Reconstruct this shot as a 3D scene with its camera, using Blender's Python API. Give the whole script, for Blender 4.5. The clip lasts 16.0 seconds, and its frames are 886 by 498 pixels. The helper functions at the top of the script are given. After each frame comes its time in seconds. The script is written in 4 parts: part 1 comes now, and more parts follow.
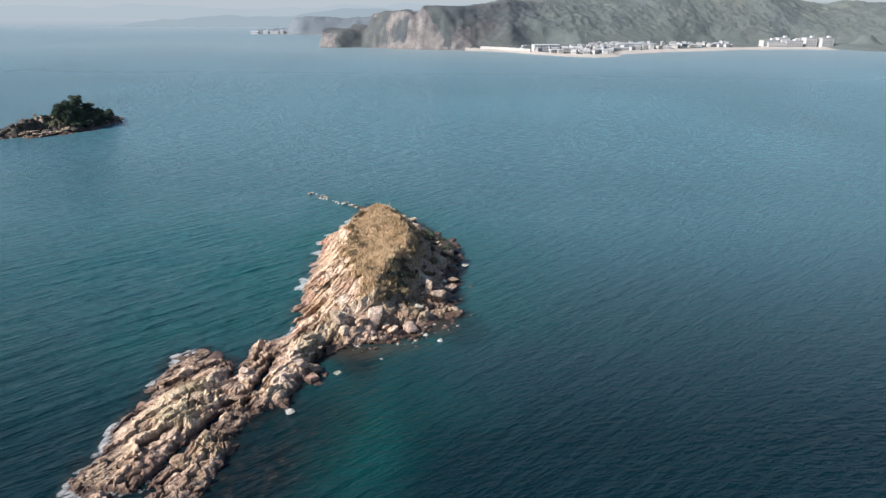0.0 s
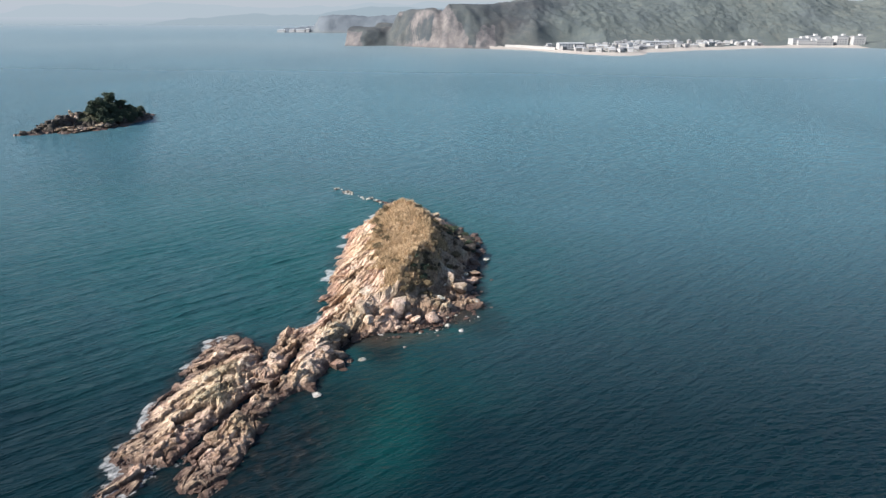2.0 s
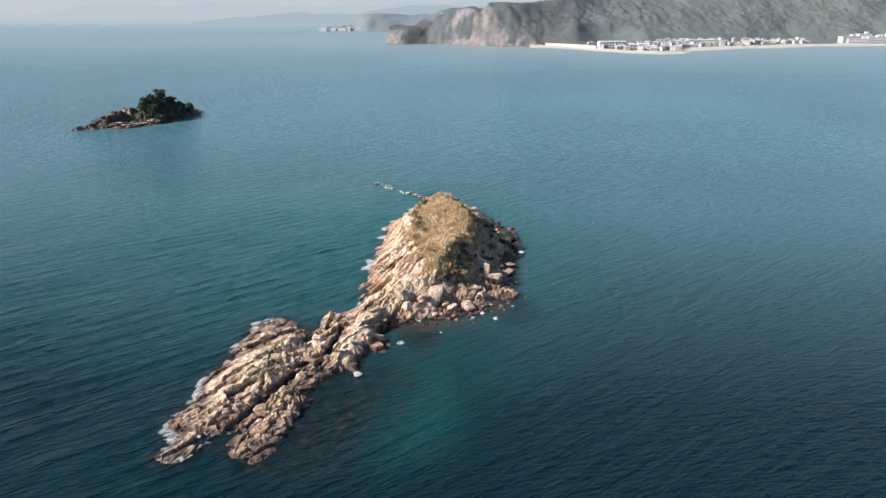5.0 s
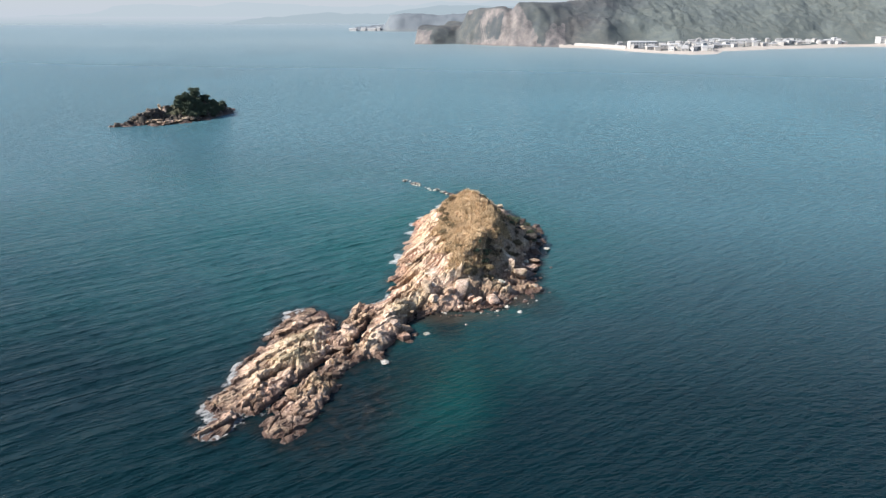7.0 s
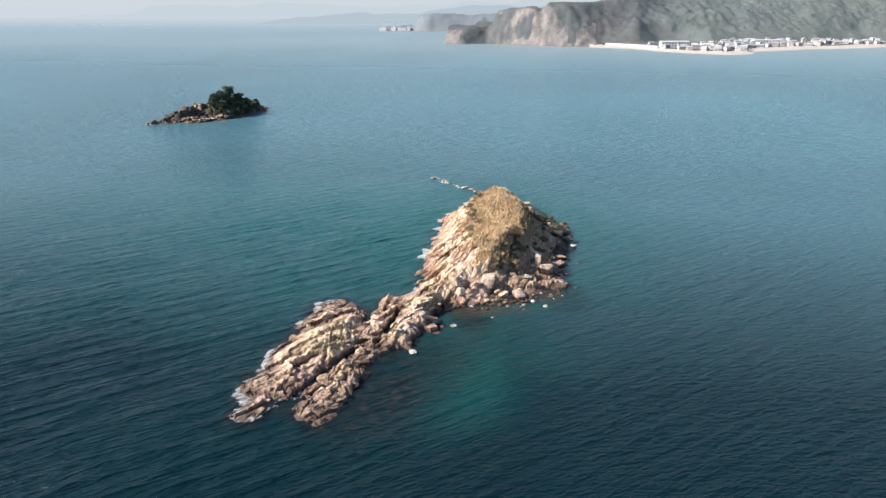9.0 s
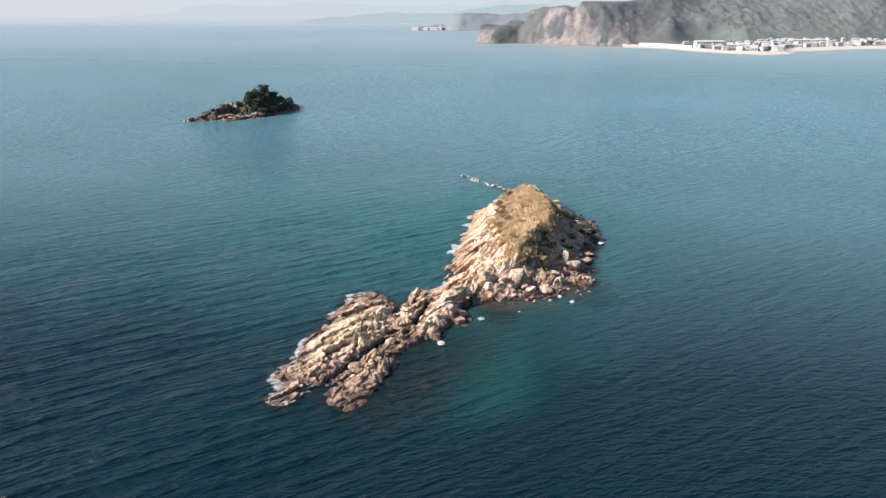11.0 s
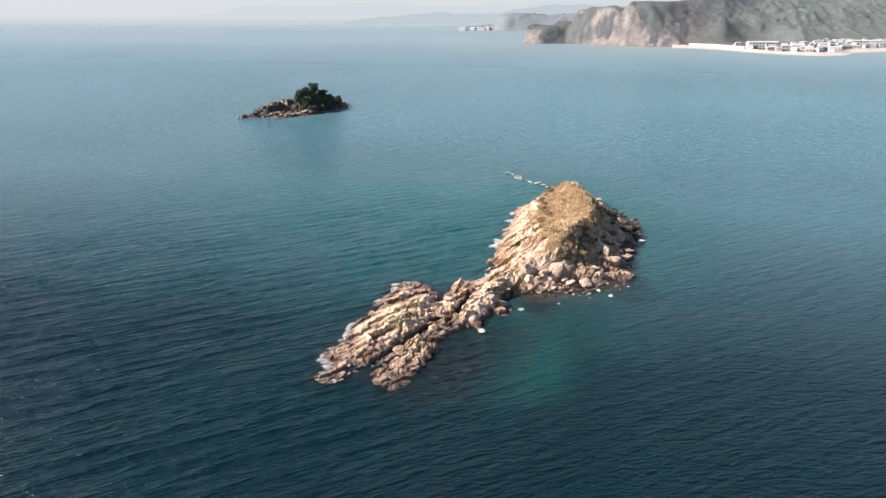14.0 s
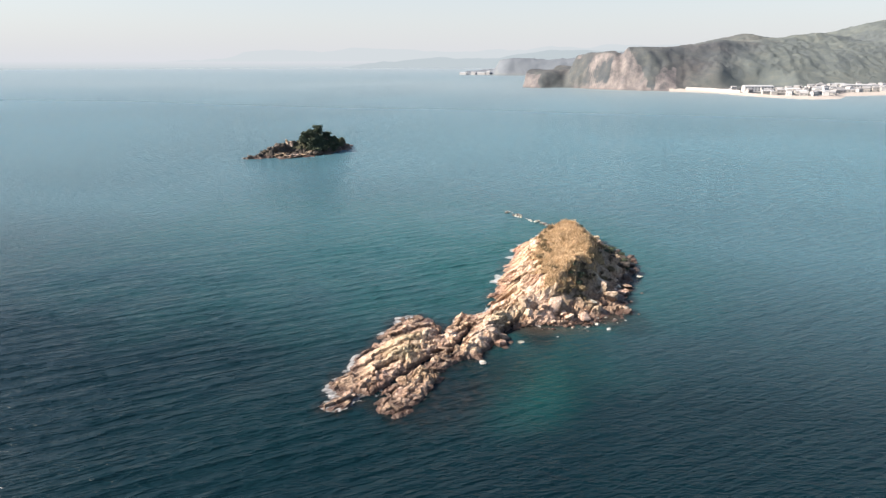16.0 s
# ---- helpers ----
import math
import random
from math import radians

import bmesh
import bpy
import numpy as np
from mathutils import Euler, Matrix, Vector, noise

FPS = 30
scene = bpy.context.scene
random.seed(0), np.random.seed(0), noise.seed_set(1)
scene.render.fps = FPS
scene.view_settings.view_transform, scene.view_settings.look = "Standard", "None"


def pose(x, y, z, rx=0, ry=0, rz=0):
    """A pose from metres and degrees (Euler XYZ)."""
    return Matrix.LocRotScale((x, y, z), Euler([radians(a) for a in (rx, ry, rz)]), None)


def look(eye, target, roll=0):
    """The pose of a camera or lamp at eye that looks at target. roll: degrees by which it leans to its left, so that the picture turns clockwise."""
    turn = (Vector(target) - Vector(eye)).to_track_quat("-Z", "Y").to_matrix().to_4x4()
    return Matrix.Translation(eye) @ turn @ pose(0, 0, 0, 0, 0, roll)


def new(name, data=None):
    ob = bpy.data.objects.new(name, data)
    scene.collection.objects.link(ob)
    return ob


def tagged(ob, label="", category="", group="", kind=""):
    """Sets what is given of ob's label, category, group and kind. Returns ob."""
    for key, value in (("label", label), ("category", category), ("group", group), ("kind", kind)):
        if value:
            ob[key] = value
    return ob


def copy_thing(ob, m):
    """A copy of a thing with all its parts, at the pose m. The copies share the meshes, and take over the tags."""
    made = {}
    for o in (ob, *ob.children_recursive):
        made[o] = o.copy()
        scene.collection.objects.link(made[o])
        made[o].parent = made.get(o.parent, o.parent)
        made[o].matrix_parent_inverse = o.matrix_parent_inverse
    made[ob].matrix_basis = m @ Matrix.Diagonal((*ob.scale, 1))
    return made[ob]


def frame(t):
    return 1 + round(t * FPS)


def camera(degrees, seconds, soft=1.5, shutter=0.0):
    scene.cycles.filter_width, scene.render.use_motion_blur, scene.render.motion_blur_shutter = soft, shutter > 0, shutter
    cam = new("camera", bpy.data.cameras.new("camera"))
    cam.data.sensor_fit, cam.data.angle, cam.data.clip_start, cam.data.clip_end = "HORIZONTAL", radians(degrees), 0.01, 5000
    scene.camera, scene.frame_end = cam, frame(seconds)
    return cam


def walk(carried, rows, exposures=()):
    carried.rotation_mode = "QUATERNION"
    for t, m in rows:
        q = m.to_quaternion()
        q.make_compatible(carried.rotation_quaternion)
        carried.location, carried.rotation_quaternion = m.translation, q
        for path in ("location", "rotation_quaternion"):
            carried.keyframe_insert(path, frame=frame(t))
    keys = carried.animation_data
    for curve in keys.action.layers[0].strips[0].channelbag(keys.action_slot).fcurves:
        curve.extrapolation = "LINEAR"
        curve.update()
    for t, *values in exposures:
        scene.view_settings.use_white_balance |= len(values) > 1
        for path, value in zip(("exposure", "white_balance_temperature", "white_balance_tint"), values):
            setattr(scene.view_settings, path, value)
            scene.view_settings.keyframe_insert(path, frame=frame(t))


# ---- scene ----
cam = camera(65.72, 16.0, 1.4)
PATH = [
    (0, (0.0, 0.0, 40.0), (0.0, 94.861, 8.354), 0.23),
    (0.5, (0.051, -0.731, 40.062), (-0.89, 94.092, 8.319), 0.16),
    (1, (0.086, -1.451, 40.072), (-1.7, 93.351, 8.301), 0.18),
    (1.5, (0.108, -2.155, 40.106), (-2.456, 92.618, 8.302), 0.18),
    (2, (0.114, -2.858, 40.145), (-3.185, 91.868, 8.27), 0.16),
    (2.5, (0.144, -3.598, 40.159), (-3.994, 91.089, 8.266), 0.16),
    (3, (0.182, -4.318, 40.176), (-4.949, 90.319, 8.277), 0.15),
    (3.5, (0.208, -4.997, 40.183), (-5.882, 89.565, 8.232), 0.13),
    (4, (0.251, -5.581, 40.197), (-6.656, 88.912, 8.206), 0.06),
    (6.5, (0.521, -8.804, 40.285), (-10.988, 85.197, 8.173), 0.02),
    (7, (0.601, -9.419, 40.257), (-11.846, 84.474, 8.175), -0.00),
    (7.5, (0.652, -10.023, 40.214), (-12.715, 83.75, 8.151), -0.04),
    (8, (0.734, -10.584, 40.194), (-13.607, 83.041, 8.119), -0.07),
    (8.5, (0.817, -11.175, 40.17), (-14.539, 82.29, 8.102), -0.09),
    (9, (0.887, -11.769, 40.174), (-15.481, 81.519, 8.091), -0.06),
    (11.5, (1.402, -14.518, 40.182), (-20.117, 77.711, 8.076), -0.10),
    (12, (1.509, -15.05, 40.206), (-21.001, 76.956, 8.14), -0.09),
    (12.5, (1.624, -15.628, 40.188), (-21.849, 76.139, 8.126), -0.13),
    (13, (1.786, -16.284, 40.202), (-22.675, 75.218, 8.125), -0.11),
    (13.5, (1.946, -17.035, 40.196), (-23.516, 74.186, 8.093), -0.09),
    (14, (2.121, -17.8, 40.207), (-24.356, 73.128, 8.097), -0.10),
    (14.5, (2.365, -18.58, 40.238), (-24.328, 72.264, 8.069), -0.15),
    (15, (2.531, -19.361, 40.287), (-24.145, 71.586, 8.396), -0.11),
    (15.5, (2.749, -20.102, 40.284), (-24.161, 71.629, 10.937), -0.11),
    (16, (2.905, -20.961, 40.203), (-24.203, 71.604, 13.807), -0.07),
]
walk(cam, [(t, look(eye, target, roll)) for t, eye, target, roll in PATH], [(0, 0.87, 6080, 7), (4, 0.95, 6170, 7.5), (6.5, 1.06, 6200, 7.5), (9, 1.18, 6300, 8.5), (14, 1.30, 6650, 11), (16, 1.32, 6800, 11)])

# ---- daylight ----
SUN_TO = Vector((-0.80, -0.29, 0.645)).normalized()
world = bpy.data.worlds.new("world")
scene.world = world
world.use_nodes = True
wn = world.node_tree.nodes
sky = wn.new("ShaderNodeTexSky")
sky.sky_type, sky.sun_disc = "NISHITA", False
sky.sun_elevation = math.asin(SUN_TO.z)
sky.sun_rotation = math.atan2(SUN_TO.x, SUN_TO.y)
sky.air_density, sky.dust_density, sky.ozone_density = 1.0, 0.7, 2.0
wl = world.node_tree.links
# a pale sea haze that thickens evenly towards the horizon
up = wn.new("ShaderNodeSeparateXYZ")
wl.new(wn.new("ShaderNodeTexCoord").outputs["Generated"], up.inputs[0])
low = wn.new("ShaderNodeMath")
low.operation, low.use_clamp = "SUBTRACT", True
low.inputs[0].default_value = 1.0
wl.new(up.outputs[2], low.inputs[1])
thick = wn.new("ShaderNodeMath")
thick.operation = "POWER"
thick.inputs[1].default_value = 5.0
wl.new(low.outputs[0], thick.inputs[0])
veil = wn.new("ShaderNodeMix")
veil.data_type = "RGBA"
veil.inputs[7].default_value = (3.95, 4.18, 4.6, 1)
wl.new(thick.outputs[0], veil.inputs[0])
wl.new(sky.outputs[0], veil.inputs[6])
wl.new(veil.outputs[2], wn["Background"].inputs[0])
wn["Background"].inputs[1].default_value = 0.072
sun = new("sun", bpy.data.lights.new("sun", "SUN"))
sun.data.energy, sun.data.angle, sun.data.color = 5.0, radians(0.6), (1.0, 0.89, 0.785)
sun.matrix_world = look(SUN_TO * 300, (0, 0, 0))


# ---- noise on arrays ----
def hash2(ix, iy, k=0):
    n = (ix.astype(np.int64) * 374761393 + iy.astype(np.int64) * 668265263 + k * 974634777) & 0x7FFFFFFF
    n = ((n ^ (n >> 13)) * 1274126177) & 0x7FFFFFFF
    n = ((n ^ (n >> 16)) * 1103515245) & 0x7FFFFFFF
    return (n & 0xFFFFF) / float(0xFFFFF)


def vnoise(x, y, k=0):
    """Smooth value noise, -1 to 1."""
    ix, iy = np.floor(x), np.floor(y)
    u, v = x - ix, y - iy
    u, v = u * u * (3 - 2 * u), v * v * (3 - 2 * v)
    a, b = hash2(ix, iy, k), hash2(ix + 1, iy, k)
    c, d = hash2(ix, iy + 1, k), hash2(ix + 1, iy + 1, k)
    return 2 * ((a * (1 - u) + b * u) * (1 - v) + (c * (1 - u) + d * u) * v) - 1


def fbm(x, y, octaves=4, k=0, gain=0.5):
    total, amp = np.zeros_like(x, dtype=float), 1.0
    for n in range(octaves):
        total += amp * vnoise(x * 2**n + 17.3 * n, y * 2**n - 9.1 * n, k + n)
        amp *= gain
    return total


def cells(x, y, k=0):
    """Nearest cell's random value, the distance to the border of the cell, and the tilt of a plane lying in it."""
    ix, iy = np.floor(x), np.floor(y)
    f1, f2, best, tilt = np.full(x.shape, 9.0), np.full(x.shape, 9.0), np.zeros(x.shape), np.zeros(x.shape)
    for dx in (-1, 0, 1):
        for dy in (-1, 0, 1):
            cx, cy = ix + dx, iy + dy
            ox, oy = x - cx - 0.1 - 0.8 * hash2(cx, cy, k), y - cy - 0.1 - 0.8 * hash2(cx, cy, k + 5)
            d = np.hypot(ox, oy)
            near = d < f1
            f2 = np.where(near, f1, np.minimum(f2, d))
            best = np.where(near, hash2(cx, cy, k + 9), best)
            tilt = np.where(near, ox * (hash2(cx, cy, k + 11) - 0.5) * 1.2 + oy * (hash2(cx, cy, k + 13) - 0.15), tilt)
            f1 = np.where(near, d, f1)
    return best, f2 - f1, tilt


def smooth(a, b, x):
    t = np.clip((x - a) / (b - a), 0, 1)
    return t * t * (3 - 2 * t)


# ---- materials ----
def material(name):
    m = bpy.data.materials.new(name)
    m.use_nodes = True
    return m, m.node_tree.nodes, m.node_tree.links, m.node_tree.nodes["Principled BSDF"]


def ramp(nodes, stops, mode="LINEAR"):
    r = nodes.new("ShaderNodeValToRGB")
    r.color_ramp.interpolation = mode
    while len(r.color_ramp.elements) < len(stops):
        r.color_ramp.elements.new(0.5)
    for e, (at, c) in zip(r.color_ramp.elements, stops):
        e.position, e.color = at, (*c, 1)
    return r


def noise_tex(nodes, links, scale, detail=5, rough=0.6, vector=None):
    t = nodes.new("ShaderNodeTexNoise")
    t.inputs["Scale"].default_value, t.inputs["Detail"].default_value = scale, detail
    t.inputs["Roughness"].default_value = rough
    if vector is not None:
        links.new(vector, t.inputs["Vector"])
    return t


def mix_rgb(nodes, links, fac, a, b, mode="MIX"):
    m = nodes.new("ShaderNodeMix")
    m.data_type, m.blend_type = "RGBA", mode
    for value, socket in ((fac, m.inputs[0]), (a, m.inputs[6]), (b, m.inputs[7])):
        if isinstance(value, (int, float)):
            socket.default_value = value
        elif isinstance(value, tuple):
            socket.default_value = (*value, 1)
        else:
            links.new(value, socket)
    return m.outputs[2]


def math_node(nodes, links, op, a, b=0.0, clamp=False):
    m = nodes.new("ShaderNodeMath")
    m.operation, m.use_clamp = op, clamp
    for value, socket in ((a, m.inputs[0]), (b, m.inputs[1])):
        if isinstance(value, (int, float)):
            socket.default_value = value
        else:
            links.new(value, socket)
    return m.outputs[0]


def bump(nodes, links, height, strength, distance, onto):
    b = nodes.new("ShaderNodeBump")
    b.inputs["Strength"].default_value, b.inputs["Distance"].default_value = strength, distance
    links.new(height, b.inputs["Height"])
    links.new(b.outputs[0], onto.inputs["Normal"])


def rock_material(name, stops, wet=True, scale=1.0, wet_top=1.0, covers=()):
    m, n, l, p = material(name)
    g, info = n.new("ShaderNodeNewGeometry"), n.new("ShaderNodeObjectInfo")
    pos = g.outputs["Position"]
    big, small = noise_tex(n, l, 0.22 * scale, 6, 0.65, pos), noise_tex(n, l, 2.6 * scale, 6, 0.7, pos)
    v = math_node(n, l, "ADD", math_node(n, l, "MULTIPLY", big.outputs[0], 0.55), math_node(n, l, "MULTIPLY", small.outputs[0], 0.45))
    v = math_node(n, l, "ADD", v, math_node(n, l, "MULTIPLY", math_node(n, l, "SUBTRACT", info.outputs["Random"], 0.5), 0.12))
    plate = n.new("ShaderNodeAttribute")
    plate.attribute_name = "plate"
    v = math_node(n, l, "ADD", v, math_node(n, l, "MULTIPLY", plate.outputs["Fac"], 0.32))
    r = ramp(n, stops)
    l.new(v, r.inputs[0])
    warm = n.new("ShaderNodeAttribute")
    warm.attribute_name = "warm"
    colour = mix_rgb(n, l, warm.outputs["Fac"], r.outputs[0], (1.0, 0.91, 0.88), "MULTIPLY")
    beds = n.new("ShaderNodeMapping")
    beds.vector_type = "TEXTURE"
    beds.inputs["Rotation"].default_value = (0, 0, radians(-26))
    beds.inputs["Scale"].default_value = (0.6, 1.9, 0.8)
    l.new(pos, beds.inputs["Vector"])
    # dark noise in the colour stands in for shade in cracks and pockets
    crack_noise = noise_tex(n, l, 1.5 * scale, 9, 0.78, beds.outputs[0])
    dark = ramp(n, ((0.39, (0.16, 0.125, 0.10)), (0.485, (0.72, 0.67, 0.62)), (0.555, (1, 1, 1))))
    l.new(crack_noise.outputs[0], dark.inputs[0])
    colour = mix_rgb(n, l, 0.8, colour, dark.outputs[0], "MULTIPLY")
    # finer dark flecks, painted for the small shadows between blocks
    grain = noise_tex(n, l, 5.5 * scale, 7, 0.8, beds.outputs[0])
    shade_speck = ramp(n, ((0.40, (0.42, 0.39, 0.36)), (0.52, (1, 1, 1))))
    l.new(grain.outputs[0], shade_speck.inputs[0])
    colour = mix_rgb(n, l, 0.8, colour, shade_speck.outputs[0], "MULTIPLY")
    # weathered patches: grey-olive crusts and rusty stains
    patch = noise_tex(n, l, 0.16 * scale, 5, 0.62, pos)
    stain = ramp(n, ((0.36, (0.66, 0.66, 0.52)), (0.46, (0.92, 0.92, 0.80)), (0.56, (1, 1, 0.97)), (0.66, (0.84, 0.72, 0.66))))
    l.new(patch.outputs[0], stain.inputs[0])
    colour = mix_rgb(n, l, 0.9, colour, stain.outputs[0], "MULTIPLY")
    p.inputs["Roughness"].default_value = 0.85
    for field, low, high in covers:
        at = n.new("ShaderNodeAttribute")
        at.attribute_name = field
        soil = ramp(n, ((0.35, low), (0.65, high)))
        l.new(small.outputs[0], soil.inputs[0])
        edge = math_node(n, l, "ADD", at.outputs["Fac"], math_node(n, l, "MULTIPLY", math_node(n, l, "SUBTRACT", crack_noise.outputs[0], 0.5), 1.2))
        sharp = n.new("ShaderNodeMapRange")
        sharp.inputs[1].default_value, sharp.inputs[2].default_value = 0.4, 0.6
        l.new(edge, sharp.inputs[0])
        colour = mix_rgb(n, l, math_node(n, l, "MULTIPLY", sharp.outputs[0], math_node(n, l, "MULTIPLY", at.outputs["Fac"], 8.0, True)), colour, soil.outputs[0])
    if wet:
        sep = n.new("ShaderNodeSeparateXYZ")
        l.new(pos, sep.inputs[0])
        edge = noise_tex(n, l, 0.8, 4, 0.6, pos)
        z = math_node(n, l, "ADD", sep.outputs[2], math_node(n, l, "MULTIPLY", math_node(n, l, "SUBTRACT", edge.outputs[0], 0.5), 1.5))
        blush = n.new("ShaderNodeMapRange")
        blush.inputs[1].default_value, blush.inputs[2].default_value = wet_top + 0.9, wet_top - 0.2
        l.new(z, blush.inputs[0])
        colour = mix_rgb(n, l, blush.outputs[0], colour, (0.97, 0.86, 0.84), "MULTIPLY")
        tide = n.new("ShaderNodeMapRange")
        tide.inputs[1].default_value, tide.inputs[2].default_value = wet_top - 0.1, 0.25
        l.new(z, tide.inputs[0])
        drier = math_node(n, l, "SUBTRACT", 1.0, math_node(n, l, "MULTIPLY", warm.outputs["Fac"], 0.6))
        colour = mix_rgb(n, l, math_node(n, l, "MULTIPLY", tide.outputs[0], drier), colour, (0.085, 0.050, 0.036))
        rough = n.new("ShaderNodeMapRange")
        rough.inputs[3].default_value, rough.inputs[4].default_value = 0.88, 0.4
        l.new(tide.outputs[0], rough.inputs[0])
        l.new(rough.outputs[0], p.inputs["Roughness"])
    l.new(colour, p.inputs["Base Color"])
    bump(n, l, math_node(n, l, "ADD", small.outputs[0], grain.outputs[0]), 0.75, 0.25, p)
    return m


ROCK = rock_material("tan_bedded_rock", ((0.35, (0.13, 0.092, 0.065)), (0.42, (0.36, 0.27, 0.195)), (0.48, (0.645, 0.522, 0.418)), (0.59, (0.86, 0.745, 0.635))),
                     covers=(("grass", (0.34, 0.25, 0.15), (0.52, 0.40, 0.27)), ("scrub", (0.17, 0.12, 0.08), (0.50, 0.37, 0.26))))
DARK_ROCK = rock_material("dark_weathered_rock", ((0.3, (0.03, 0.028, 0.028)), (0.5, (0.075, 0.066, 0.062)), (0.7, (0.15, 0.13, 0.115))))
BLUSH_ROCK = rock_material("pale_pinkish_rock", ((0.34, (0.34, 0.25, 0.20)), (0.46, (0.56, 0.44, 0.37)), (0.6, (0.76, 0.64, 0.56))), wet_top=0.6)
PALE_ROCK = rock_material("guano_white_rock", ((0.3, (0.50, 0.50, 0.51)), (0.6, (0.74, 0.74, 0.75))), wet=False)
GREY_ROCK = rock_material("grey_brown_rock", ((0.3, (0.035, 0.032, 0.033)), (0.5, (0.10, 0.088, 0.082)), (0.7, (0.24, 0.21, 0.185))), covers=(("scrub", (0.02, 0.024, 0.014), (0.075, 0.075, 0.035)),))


def plain_material(name, stops, scale, rough=0.9, relief=0.0, island=0.0):
    m, n, l, p = material(name)
    g, info = n.new("ShaderNodeNewGeometry"), n.new("ShaderNodeObjectInfo")
    a, b = noise_tex(n, l, scale, 6, 0.6, g.outputs["Position"]), noise_tex(n, l, scale * 9, 4, 0.6, g.outputs["Position"])
    v = math_node(n, l, "ADD", math_node(n, l, "MULTIPLY", a.outputs[0], 0.6), math_node(n, l, "MULTIPLY", b.outputs[0], 0.4))
    seed = g.outputs["Random Per Island"] if island else info.outputs["Random"]
    v = math_node(n, l, "ADD", v, math_node(n, l, "MULTIPLY", math_node(n, l, "SUBTRACT", seed, 0.5), island or 0.15))
    r = ramp(n, stops)
    l.new(v, r.inputs[0])
    l.new(r.outputs[0], p.inputs["Base Color"])
    p.inputs["Roughness"].default_value = rough
    if relief:
        bump(n, l, b.outputs[0], 0.8, relief, p)
    return m


GRASS = plain_material("dry_golden_grass", ((0.24, (0.13, 0.095, 0.05)), (0.40, (0.38, 0.27, 0.155)), (0.56, (0.60, 0.445, 0.275)), (0.8, (0.74, 0.58, 0.40))), 0.22, island=0.5)
SHRUB = plain_material("olive_shrub_leaves", ((0.3, (0.075, 0.06, 0.03)), (0.5, (0.17, 0.13, 0.075)), (0.75, (0.28, 0.22, 0.135))), 0.3, island=0.3)
SHADE_SHRUB = plain_material("dark_brown_shrub_leaves", ((0.3, (0.05, 0.036, 0.024)), (0.5, (0.11, 0.08, 0.052)), (0.75, (0.19, 0.14, 0.095))), 0.3, island=0.3)
LEAF = plain_material("dark_evergreen_leaves", ((0.3, (0.03, 0.046, 0.032)), (0.5, (0.058, 0.08, 0.05)), (0.75, (0.105, 0.13, 0.08))), 0.25, island=0.3)
BARK = plain_material("grey_brown_bark", ((0.3, (0.05, 0.035, 0.025)), (0.7, (0.15, 0.11, 0.08))), 1.5)
SAND = plain_material("pale_beach_sand", ((0.3, (0.31, 0.275, 0.245)), (0.7, (0.42, 0.385, 0.35))), 0.04)
# dark ends of walls, roofs and panes raised: distance haze in the colour
WALL = plain_material("painted_house_wall", ((0.3, (0.22, 0.215, 0.21)), (0.5, (0.32, 0.31, 0.30)), (0.7, (0.46, 0.45, 0.44))), 0.05)
WHITE_WALL = plain_material("white_plaster_wall", ((0.3, (0.36, 0.36, 0.36)), (0.7, (0.52, 0.52, 0.52))), 0.05)
ROOF = plain_material("hazed_weathered_roof", ((0.25, (0.16, 0.17, 0.185)), (0.5, (0.25, 0.255, 0.265)), (0.75, (0.40, 0.395, 0.39))), 0.02)
PALE_ROOF = plain_material("pale_metal_roof", ((0.3, (0.29, 0.30, 0.315)), (0.7, (0.46, 0.47, 0.48))), 0.05, 0.5)
CONCRETE = plain_material("weathered_concrete", ((0.3, (0.27, 0.265, 0.26)), (0.7, (0.38, 0.375, 0.365))), 0.06)
WINDOW = plain_material("hazed_window_glass", ((0.3, (0.13, 0.14, 0.15)), (0.7, (0.19, 0.20, 0.21))), 0.1, 0.15)


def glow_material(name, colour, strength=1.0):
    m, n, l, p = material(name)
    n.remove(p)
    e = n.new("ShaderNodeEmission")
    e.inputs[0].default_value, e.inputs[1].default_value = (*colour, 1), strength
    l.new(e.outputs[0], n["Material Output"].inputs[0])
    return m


# far backdrops emit fixed colours that stand in for hazy air
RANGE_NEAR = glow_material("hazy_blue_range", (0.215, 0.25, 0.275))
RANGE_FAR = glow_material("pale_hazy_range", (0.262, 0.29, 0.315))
HAZE_SEA = glow_material("glowing_sea_haze", (0.25, 0.28, 0.305))


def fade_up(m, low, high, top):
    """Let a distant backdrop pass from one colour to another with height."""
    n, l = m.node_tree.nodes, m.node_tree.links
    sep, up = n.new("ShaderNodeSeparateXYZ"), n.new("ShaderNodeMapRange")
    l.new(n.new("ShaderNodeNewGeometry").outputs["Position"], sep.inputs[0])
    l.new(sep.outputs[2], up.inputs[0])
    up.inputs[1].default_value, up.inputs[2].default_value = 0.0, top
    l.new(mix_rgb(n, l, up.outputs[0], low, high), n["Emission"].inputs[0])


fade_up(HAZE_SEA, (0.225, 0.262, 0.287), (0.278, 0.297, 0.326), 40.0)


